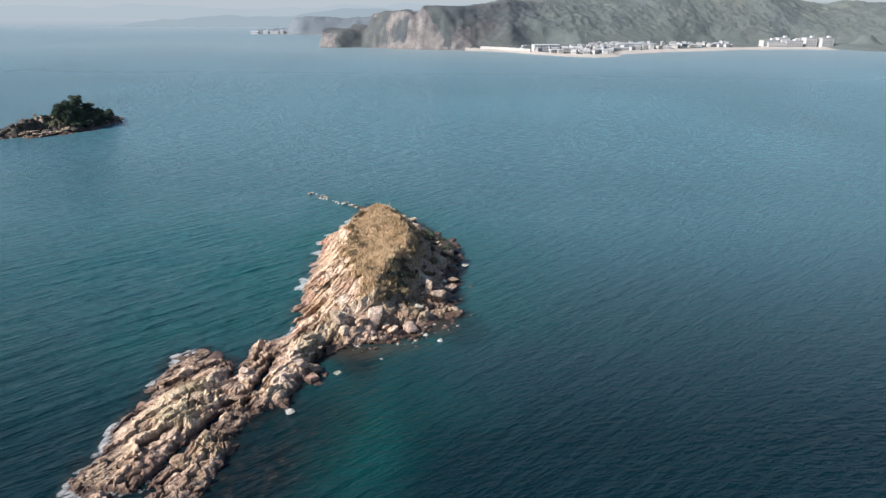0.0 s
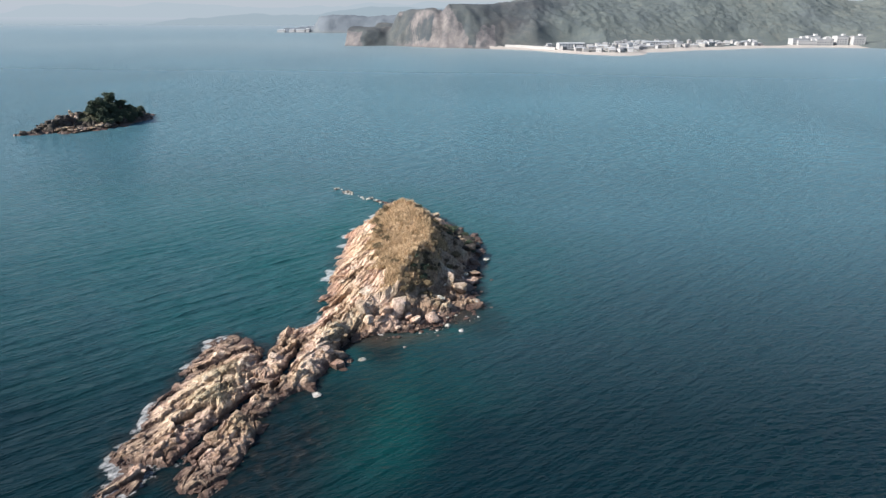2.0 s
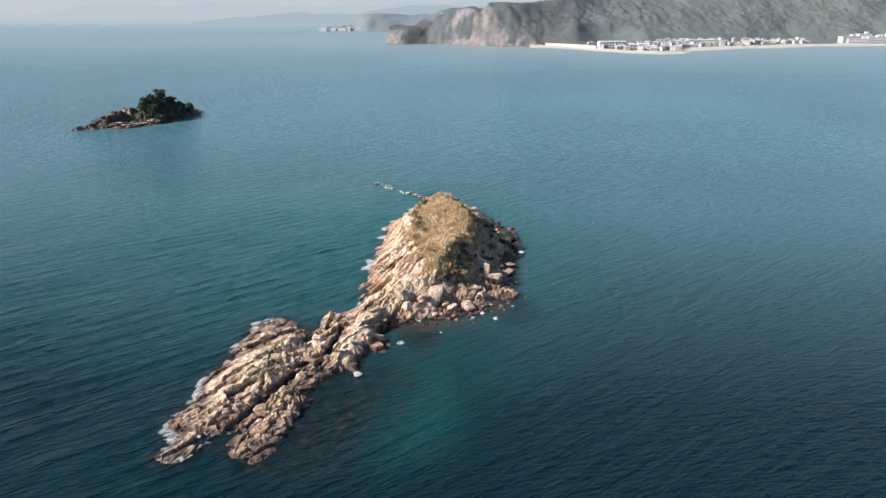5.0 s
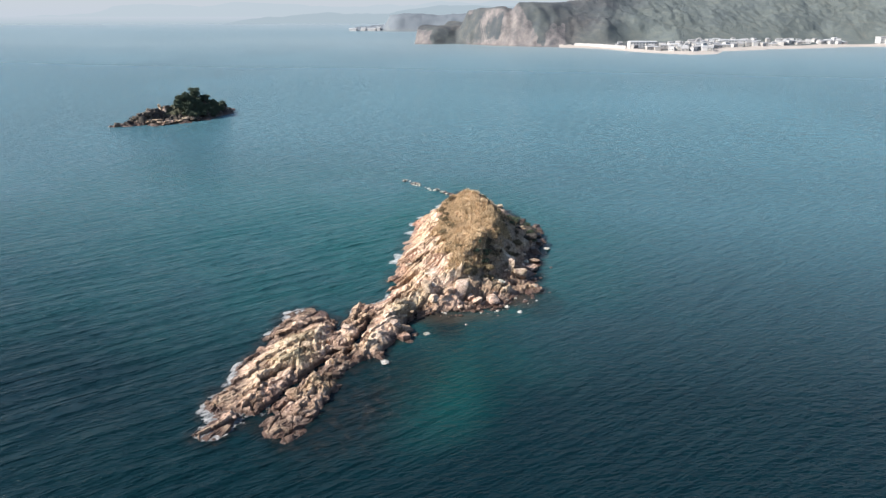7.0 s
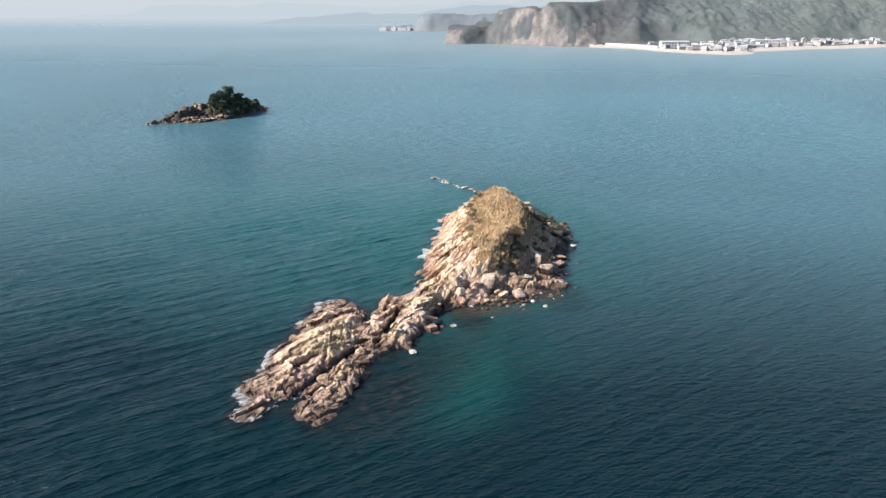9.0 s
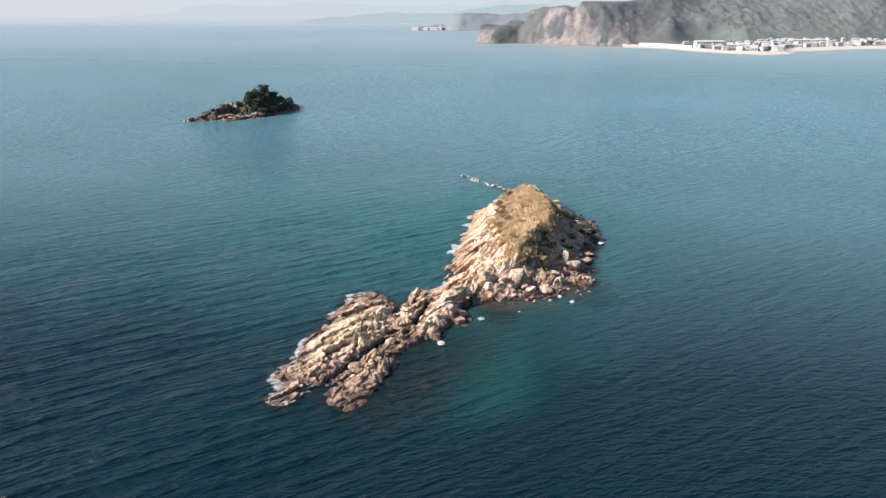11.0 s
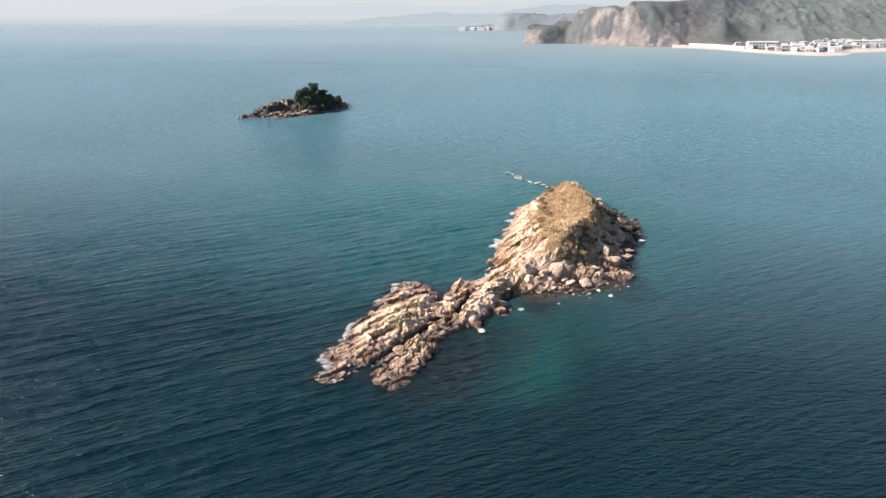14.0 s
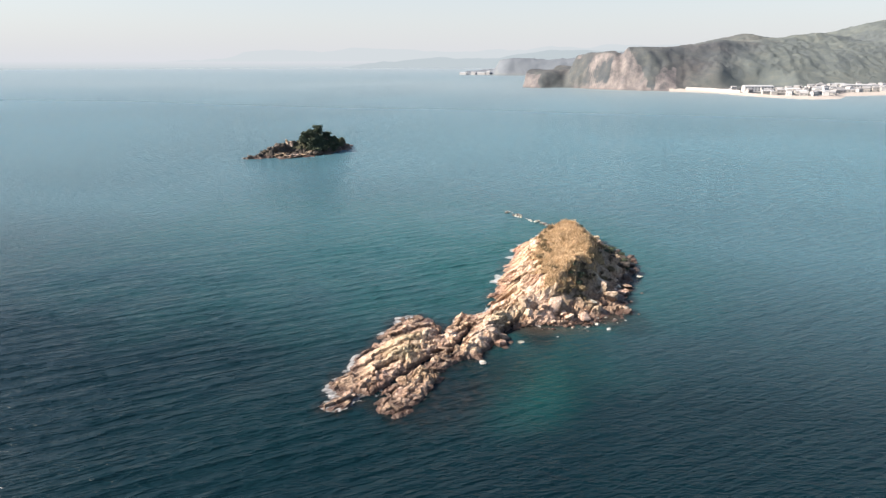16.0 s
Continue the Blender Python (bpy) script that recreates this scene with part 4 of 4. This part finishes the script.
for k in range(46):
    t = skerries.choice([skerries.uniform(0, 0.35), skerries.uniform(0.55, 1.0)])
    size = skerries.uniform(0.3, 0.9)
    ob = new("skerry", (PALE_HULLS if k % 3 else GREY_HULLS)[k % 5])
    ob.matrix_basis = at(-32.2 + 13.5 * t + skerries.normal() * 0.5, 161.8 - 13.0 * t + skerries.normal() * 0.5, 0.02, size, k * 50)
    tagged(ob, "small skerry awash beyond the islet", "rock", "chain of skerries")

# ---- wooded islet ----
far_islet = tagged(new("islet"), "dark rocky islet with evergreen trees on top", "islet")


def build_far_islet():
    x, y = np.arange(-166, -128, 0.4), np.arange(232, 300, 0.4)
    gx, gy = np.meshgrid(x, y, indexing="ij")
    z = far_islet_height(gx, gy)
    zc = (z[:-1, :-1] + z[1:, :-1] + z[1:, 1:] + z[:-1, 1:]) / 4
    me, used = grid_mesh("rock_base", x, y, np.maximum(z, -0.9), GREY_ROCK, zc > -0.85, False)
    mesh_field(me, "scrub", (smooth(2.0, 3.4, z) * smooth(-150, -147, gx) + 0.0 * z).ravel()[used])
    part("rock_base", me, far_islet)
    rng = np.random.RandomState(77)
    made = 0
    while made < 80:
        px, py = rng.uniform(-162, -131), rng.uniform(236, 295)
        h = height_at(px, py, far_islet_height)
        if h < 0.1:
            continue
        size = rng.uniform(0.8, 2.0)
        part("rock", GREY_HULLS[rng.randint(6)], far_islet, m=at(px, py, h + 0.1 * size, size, rng.uniform(0, 360), rng.normal() * 15))
        made += 1
    # stepped dark blocks up the western spur
    for k in range(44):
        t = rng.rand() ** 0.8
        px, py = -160.0 + 10.5 * t + rng.normal() * 0.7, 238.0 + 15 * t + rng.normal() * 0.8
        size = 0.8 + 1.2 * t * rng.uniform(0.5, 1.2)
        part("rock", GREY_HULLS[k % 6], far_islet, m=at(px, py, max(height_at(px, py, far_islet_height), 0.1) + 0.25 * size, size, 40 + rng.normal() * 25, rng.normal() * 12, 1.2))
    # bare tan face under the trees
    for k in range(9):
        px, py, size = rng.uniform(-151.0, -147.5), rng.uniform(252.5, 256.0), rng.uniform(0.7, 1.2)
        part("rock", (TAN_HULLS if k % 3 else BLUSH_HULLS)[k % 6], far_islet, m=Matrix.LocRotScale((px, py, height_at(px, py, far_islet_height) + 0.5 * size), Euler((0.1, 0.1, k)), (size, size, size * rng.uniform(1.5, 2.4))))
    # pale ledge along the near foot
    for k in range(46):
        t = rng.rand()
        px = float(np.interp(t, [0, 0.2, 0.55, 0.85, 1], [-149.5, -143.5, -138.6, -136.8, -137.0])) + rng.normal() * 0.5
        py = float(np.interp(t, [0, 0.2, 0.55, 0.85, 1], [245.5, 245.0, 256.0, 270.0, 280.0])) + rng.normal() * 0.6
        h = max(height_at(px, py, far_islet_height), 0.15)
        part("slab", LEDGE_SLABS[k % 4], far_islet, m=at(px, py, h + 0.25, rng.uniform(1.0, 2.2), -20 + rng.normal() * 20, rng.normal() * 6, 1.6))


build_far_islet()


def tree_kind(seed):
    rng = np.random.RandomState(seed)
    ob = tagged(new("tree"), "dark evergreen tree bent by the sea wind", "tree", "trees on the wooded islet")
    limbs, lobes = [((0, 0, -0.3), (0.2, 0.1, 2.0), 0.2, 0.13)], [(0.2, 0.1, 2.9, 1.2, 1.2, 0.8), (0.1, 0.1, 1.3, 1.8, 1.8, 1.3), (0.2, 0.0, 2.2, 1.6, 1.6, 1.0)]
    for k in range(7):
        a, r = k * 0.9 + rng.uniform(0, 0.5), rng.uniform(0.8, 1.7)
        tip = (0.2 + r * math.cos(a), 0.1 + r * math.sin(a), rng.uniform(0.9, 3.1))
        limbs.append(((0.2, 0.1, rng.uniform(1.1, 2.0)), tip, 0.08, 0.03))
        lobes.append((*tip, rng.uniform(0.7, 1.2), rng.uniform(0.7, 1.2), rng.uniform(0.6, 1.0)))
    part("trunk", limb_mesh("trunk", limbs, BARK), ob)
    part("crown", leaf_cloud("crown", seed, lobes, 2300, 0.2, LEAF), ob)
    return ob


def place_trees():
    rng = np.random.RandomState(3)
    kinds = [tree_kind(s) for s in (11, 12, 13, 14)]
    spots = [(-145.2, 263.0, 1.3), (-142.8, 264.6, 1.3), (-140.6, 265.5, 1.2), (-144.0, 267.5, 1.2), (-139.0, 268.0, 1.1), (-147.6, 261.0, 0.8), (-143.0, 260.0, 1.0), (-138.4, 272.0, 1.0), (-140.5, 261.5, 1.0),
             (-137.2, 277.0, 0.85), (-141.5, 272.0, 1.1), (-137.6, 283.0, 0.7), (-137.8, 288.0, 0.5), (-146.5, 257.5, 0.55), (-138.0, 262.5, 0.7), (-139.4, 258.0, 0.6), (-136.6, 268.0, 0.6), (-143.2, 256.4, 0.6), (-145.0, 259.0, 0.8)]
    for k in range(70):
        spots.append((rng.uniform(-147.5, -136.2), rng.uniform(256, 288), rng.uniform(0.4, 0.75)))
    for k, (x, y, s) in enumerate(spots):
        x = x + 2.6 * smooth(290, 270, y)
        m = at(x, y, height_at(x, y, far_islet_height) - 0.1, s, rng.uniform(0, 360))
        if k < 4:
            kinds[k].matrix_basis = m
        else:
            copy_thing(kinds[k % 4], m).matrix_basis = m


place_trees()

# ---- the mainland across the bay ----
SHORE_X = [-206, -190, -160, -127, -53, 11, 51, 87, 121, 142, 175, 205, 226, 330, 437, 538, 598, 622, 700, 1000]
SHORE_Y = [1500, 1085, 1078, 1096, 1030, 996, 990, 955, 880, 845, 822, 842, 915, 1000, 1070, 1100, 1080, 985, 930, 900]
CREST_X = [-206, -190, -150, -122, -110, -50, -40, -31, 30, 80, 176, 250, 330, 390, 450, 600, 760, 950, 1000]
CREST_Z = [4, 23, 24, 24, 48, 50, 45, 57, 58, 61, 72, 72, 83, 102, 111, 116, 72, 70, 70]


HILL_X = [-206, -190, -160, -127, -53, 11, 51, 100, 200, 330, 450, 600, 700, 1000]
HILL_Y = [1500, 1085, 1078, 1096, 1030, 996, 985, 950, 925, 985, 1055, 1085, 1075, 1040]


def land_height(x, y):
    # buttresses and gullies in the cliffs of the cape
    wander = 8 * fbm(x * 0.02, y * 0.02, 3, 500) + 2.0 * fbm(x * 0.05, y * 0.05, 4, 505, 0.65) * smooth(70, -10, x)
    inland, behind = y - np.interp(x, SHORE_X, SHORE_Y) + wander, y - np.interp(x, HILL_X, HILL_Y) + wander
    crest = np.interp(x, CREST_X, CREST_Z) + 5 * fbm(x * 0.012, y * 0.012, 3, 510)
    flat = smooth(0, 170, x) * smooth(980, 640, x)
    foot, rise = 12 + 105 * flat, 34 + 14 * smooth(-70, -10, x) + 330 * smooth(-40, 430, x) + 40 * smooth(-60, 60, x)
    t = np.clip((behind - foot) / rise, 0, 1)
    # ledges and hollows down the faces of the cape
    cape = smooth(70, 10, x)
    face = crest * (1 - (1 - t) ** 1.9)
    behind = behind + cape * (4 * fbm(x * 0.03, face * 0.06, 4, 507, 0.5) + 1.2 * fbm(x * 0.12, face * 0.16, 3, 508))
    t = np.clip((behind - foot) / rise, 0, 1)
    back = smooth(2100, 1500, y) * 0.6 + 0.4
    hill = crest * (1 - (1 - t) ** 1.9) * (0.75 + 0.25 * back)
    spurs = 0.10 * crest * t * (1 - 0.6 * t) * fbm(x * 0.010 + 0.3, y * 0.005, 4, 520) * flat
    low = np.clip(inland, -40, foot) * 0.055 + 15 * np.clip(1.3 * np.exp(-(((x - 652) / 15) ** 2) - ((y - 1108) / 14) ** 2), 0, 1)
    z = low + hill + spurs
    wood = smooth(6, 20, hill) * (1 - 0.75 * cape)
    z += wood * (1.9 * np.abs(fbm(x * 0.07, y * 0.07, 4, 530)) + 0.9 * vnoise(x * 0.3, y * 0.3, 540) + 3 * fbm(x * 0.018, y * 0.012, 3, 545) * smooth(0, 0.3, t))
    return z, inland, t


def bare_rock(gx, gy, z, t, inland):
    """Where the hillside is bare: 1 on open rock."""
    ragged = 9 * fbm(gx * 0.045, z * 0.07, 4, 550, 0.6)
    # a bare fan below the notch of the cape, low bluffs beside it, and the point's own face
    cliff = smooth(-56, -50, gx + 0.3 * ragged) * smooth(4, -4, gx - 6 + 42 * t + 0.6 * ragged) * (0.8 + 0.4 * fbm(gx * 0.06, z * 0.1, 3, 555))
    cliff += smooth(8, 14, gx) * smooth(44, 34, gx) * smooth(0.30, 0.2, t + 0.012 * ragged)
    cliff += smooth(-160, -168, gx + 0.4 * ragged) * smooth(0.75, 0.6, t + 0.015 * ragged) * 0.9
    cliff += smooth(-114, -108, gx) * smooth(-50, -56, gx) * smooth(0.95, 0.8, t) * np.clip(0.34 + 0.5 * fbm(gx * 0.05, z * 0.05, 4, 558), 0, 0.75)
    cliff += 0.8 * smooth(5, 2, np.abs(gx + 111 - 8 * t)) * smooth(0.5, 0.7, t) * smooth(1.0, 0.9, t)
    cliff += 0.5 * smooth(16, -4, inland)
    return np.clip(cliff, 0, 1)


def build_land():
    x, y = np.arange(-212, 1000, 2.8), np.arange(800, 1760, 3.4)
    gx, gy = np.meshgrid(x, y, indexing="ij")
    z, inland, t = land_height(gx, gy)
    zc = np.maximum(np.maximum(z[:-1, :-1], z[1:, 1:]), np.maximum(z[1:, :-1], z[:-1, 1:]))
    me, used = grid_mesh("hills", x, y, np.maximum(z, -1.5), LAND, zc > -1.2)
    cliff = bare_rock(gx, gy, z, t, inland)
    mesh_field(me, "cliff", cliff.ravel()[used])
    # share of the cape's darker grey cover
    dry = smooth(200, 70, gx + 60 * fbm(gx * 0.012, gy * 0.012, 4, 565)) * (0.85 + 0.3 * fbm(gx * 0.03, gy * 0.03, 3, 570))
    mesh_field(me, "dry", np.clip(dry, 0, 1).ravel()[used])
    tagged(new("ground", me), "wooded hills and bare cliffs across the bay", "hillside", kind="structure")
    # beach
    bx, across = np.arange(30, 596, 4.0), np.linspace(-14, 30, 12)
    shore = np.interp(bx, SHORE_X, SHORE_Y)
    gx = np.repeat(bx[:, None], len(across), 1)
    gy = shore[:, None] + across[None, :] + 4 * fbm(gx * 0.03, gx * 0, 3, 560)
    gz = land_height(gx, gy)[0].clip(-0.6, 3.0) + 0.55
    gz = np.minimum(gz, 0.1 + 0.07 * (across[None, :] + 14))
    idx = np.arange(gx.size).reshape(gx.shape)
    quads = np.stack([idx[:-1, :-1], idx[1:, :-1], idx[1:, 1:], idx[:-1, 1:]], -1).reshape(-1, 4)
    me = mesh_object("beach", np.stack([gx, gy, gz], -1).reshape(-1, 3).tolist(), quads.tolist(), SAND, True)
    tagged(new("beach", me), "pale sandy beach below the village", "beach", kind="structure")


build_land()



def box_mesh(name, w, d, z0, z1, mat, x=0.0, y=0.0):
    v = [(x + sx * w / 2, y + sy * d / 2, z) for z in (z0, z1) for sx, sy in ((-1, -1), (1, -1), (1, 1), (-1, 1))]
    f = [(3, 2, 1, 0), (4, 5, 6, 7), (0, 1, 5, 4), (1, 2, 6, 5), (2, 3, 7, 6), (3, 0, 4, 7)]
    return mesh_object(name, v, f, mat)


def gable_mesh(name, w, d, z0, z1, mat, eave=0.3):
    w, d = w / 2 + eave, d / 2 + eave
    v = [(-w, -d, z0), (w, -d, z0), (w, d, z0), (-w, d, z0), (-w, -d, z0 + 0.3), (w, -d, z0 + 0.3), (w, d, z0 + 0.3), (-w, d, z0 + 0.3), (-w, 0, z1), (w, 0, z1)]
    f = [(3, 2, 1, 0), (0, 1, 5, 4), (2, 3, 7, 6), (4, 5, 9, 8), (6, 7, 8, 9), (1, 2, 6, 9, 5), (3, 0, 4, 8, 7)]
    return mesh_object(name, v, f, mat)


def house_kind(w, d, h, roof_h, wall, roof, label):
    ob = tagged(new("house"), label, "house", "houses of the seaside village")
    part("wall", box_mesh("wall", w, d, -2, h, wall), ob)
    part("roof", gable_mesh("roof", w, d, h, h + roof_h, roof), ob)
    pane = box_mesh("window", 1.6, 0.12, 0, 1.3, WINDOW)
    for k in range(max(2, int(w / 3.5))):
        for level in range(max(1, int(h / 2.9))):
            part("window", pane, ob, m=pose(-w / 2 + 1.8 + k * (w - 3.6) / max(1, int(w / 3.5) - 1), -d / 2 - 0.03, 1.0 + 2.8 * level))
    return ob


def hotel_kind(w, d, h, label):
    ob = tagged(new("hotel"), label, "hotel", "seafront hotels")
    part("wall", box_mesh("wall", w, d, -2, h, WHITE_WALL), ob)
    part("roof", box_mesh("roof", w + 0.8, d + 0.8, h, h + 0.7, PALE_ROOF), ob)
    part("stair_tower", box_mesh("stair_tower", w * 0.22, d * 0.5, h + 0.7, h + 3.4, WHITE_WALL, w * 0.2), ob)
    pane = box_mesh("window", 2.2, 0.14, 0, 1.5, WINDOW)
    for k in range(int(w / 4)):
        for level in range(int(h / 3.3)):
            part("window", pane, ob, m=pose(-w / 2 + 2.2 + k * 4.0, -d / 2 - 0.04, 1.0 + 3.2 * level))
    return ob


def put(ob, x, y, turn, fresh):
    z = float(land_height(np.array([float(x)]), np.array([float(y)]))[0][0])
    m = pose(x, y, z + 0.2, 0, 0, turn)
    if fresh:
        ob.matrix_basis = m
        return ob
    return copy_thing(ob, m)


def build_village():
    kinds = [house_kind(6.6, 5, 4.2, 1.5, WALL, ROOF, "small two-storey house with a grey tiled roof"), house_kind(8, 5.6, 2.8, 1.6, WALL, ROOF, "low house with a weathered roof"),
             house_kind(6, 5.5, 4.4, 1.2, WHITE_WALL, ROOF, "white two-storey house near the beach"), house_kind(11, 6.5, 3.2, 1.2, WALL, PALE_ROOF, "long shed with a pale metal roof"),
             house_kind(6.5, 6, 4.6, 0.8, WHITE_WALL, PALE_ROOF, "white house with a pale flat roof")]
    rng = np.random.RandomState(21)
    fresh, taken, made = [True] * 5, [], 0
    while made < 125:
        x = rng.choice([rng.uniform(105, 260), rng.uniform(140, 310), rng.uniform(300, 450)], p=[0.42, 0.44, 0.14])
        y = float(np.interp(x, SHORE_X, SHORE_Y)) + 30 + abs(rng.normal()) * 52
        if any(abs(x - a) < 8.5 and abs(y - b) < 8.5 for a, b in taken) or y > float(np.interp(x, SHORE_X, SHORE_Y)) + 30 + min(105, 0.75 * (x - 70)):
            continue
        if float(land_height(np.array([x]), np.array([y]))[0][0]) > 11:
            continue
        k = rng.randint(5)
        put(kinds[k], x, y, rng.choice([0, 90, 12, -20, 35]) + rng.normal() * 5, fresh[k])
        fresh[k] = False
        taken.append((x, y))
        made += 1
    hall = house_kind(34, 14, 6.0, 1.4, WHITE_WALL, PALE_ROOF, "long white hall with a pale metal roof")
    put(hall, 262, 1010, 2, True)
    for x, y, turn in ((132, 925, 8), (610, 1440, 4)):
        put(hall, x, y, turn, False)
    hotels = [hotel_kind(26, 14, 9, "white seafront hotel with rows of windows"), hotel_kind(18, 14, 13, "tall white seafront hotel"), hotel_kind(36, 14, 6.5, "long white seafront hotel")]
    seen = set()
    for x, y, k, turn in ((526, 1126, 2, 0), (514, 1132, 0, 6), (538, 1140, 1, 0), (556, 1138, 0, -6), (576, 1130, 1, 4), (548, 1126, 0, 3), (598, 1122, 1, 0)):
        put(hotels[k], x, y, turn, k not in seen)
        seen.add(k)


build_village()


def build_sea_wall():
    # pale retaining wall between the cape and the village, following the shore
    ends = [(52, 1012), (68, 1000), (84, 978), (98, 950), (112, 922)]
    verts, faces = [], []
    for x, y in ends:
        verts += [(x - 1.2, y - 1.2, -0.5), (x, y, 5.2), (x + 1.2, y + 1.2, 5.2), (x + 1.2, y + 1.2, -0.5)]
    for n in range(len(ends) - 1):
        b = 4 * n
        faces += [(b + k, b + 4 + k, b + 5 + k, b + 1 + k) for k in range(3)]
    faces += [(0, 1, 2, 3), tuple(4 * len(ends) - 4 + k for k in (3, 2, 1, 0))]
    tagged(new("sea_wall", mesh_object("sea_wall", verts, faces, CONCRETE)), "pale concrete sea wall along the beach", "sea wall")


build_sea_wall()


# ---- headland farther along the coast ----
def build_headland():
    x, y = np.arange(-620, 40, 9.0), np.arange(1960, 2420, 9.0)
    gx, gy = np.meshgrid(x, y, indexing="ij")
    inland = gy - np.interp(gx, [-620, -560, -500, -440, -410, 40], [2400, 2085, 2045, 2040, 2010, 1995]) + 10 * fbm(gx * 0.015, gy * 0.015, 3, 600)
    top = np.interp(gx, [-620, -560, -455, -440, -380, -300, -200, -100, 40], [0, 4, 12, 42, 44, 38, 46, 58, 72])
    z = top * smooth(0, 70, inland) * 0.98 + 0.05 * np.clip(inland, -20, 20) + 6 * np.abs(fbm(gx * 0.04, gy * 0.04, 4, 610)) * smooth(10, 50, inland)
    zc = np.maximum(np.maximum(z[:-1, :-1], z[1:, 1:]), np.maximum(z[1:, :-1], z[:-1, 1:]))
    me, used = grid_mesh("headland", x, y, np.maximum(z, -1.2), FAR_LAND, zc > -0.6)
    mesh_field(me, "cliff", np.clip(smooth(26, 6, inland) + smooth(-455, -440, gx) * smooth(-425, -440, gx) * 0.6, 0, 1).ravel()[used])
    tagged(new("headland", me), "wooded headland with haze in its colour, farther along the coast", "headland", kind="structure")
    for k, (px, w, h) in enumerate(((-545, 22, 3.5), (-512, 14, 5), (-486, 24, 4), (-464, 10, 7))):
        ob = tagged(new("building"), "white harbour building on a low point", "building", "harbour buildings")
        part("wall", box_mesh("wall", w, 14, -3, h, WHITE_WALL), ob)
        part("roof", gable_mesh("roof", w, 14, h, h + 2, PALE_ROOF), ob)
        ob.matrix_basis = pose(px, 2075 - k * 4, 3)


build_headland()


# ---- hazy distance ----
def ridge(name, radius, stops, mat, label, k, rough):
    """A far range as a solid wedge along an arc: stops of azimuth (from +y to +x) and height."""
    az = np.linspace(stops[0][0], stops[-1][0], 160)
    top = np.interp(az, [s[0] for s in stops], [s[1] for s in stops])
    top = top + np.minimum(rough, top * 0.3) * fbm(az * 0.6, az * 0, 4, k)
    verts, faces = [], []
    for a, h in zip(az, top):
        for r, z in ((radius, -2.0), (radius + 25, max(h, 0.0)), (radius + 60, -2.0)):
            verts.append((r * math.sin(radians(a)), r * math.cos(radians(a)), z))
    for n in range(len(az) - 1):
        b = 3 * n
        faces += [(b, b + 3, b + 4, b + 1), (b + 1, b + 4, b + 5, b + 2)]
    tagged(new(name, mesh_object(name, verts, faces, mat)), label, "backdrop", kind="structure")


# glowing wall topped at camera height closes the gap up to the horizon
ridge("backdrop", 4560, ((-75, 40), (-20, 40), (60, 40)), HAZE_SEA, "glowing backdrop coloured as sea fading into haze at the horizon", 700, 0.0)
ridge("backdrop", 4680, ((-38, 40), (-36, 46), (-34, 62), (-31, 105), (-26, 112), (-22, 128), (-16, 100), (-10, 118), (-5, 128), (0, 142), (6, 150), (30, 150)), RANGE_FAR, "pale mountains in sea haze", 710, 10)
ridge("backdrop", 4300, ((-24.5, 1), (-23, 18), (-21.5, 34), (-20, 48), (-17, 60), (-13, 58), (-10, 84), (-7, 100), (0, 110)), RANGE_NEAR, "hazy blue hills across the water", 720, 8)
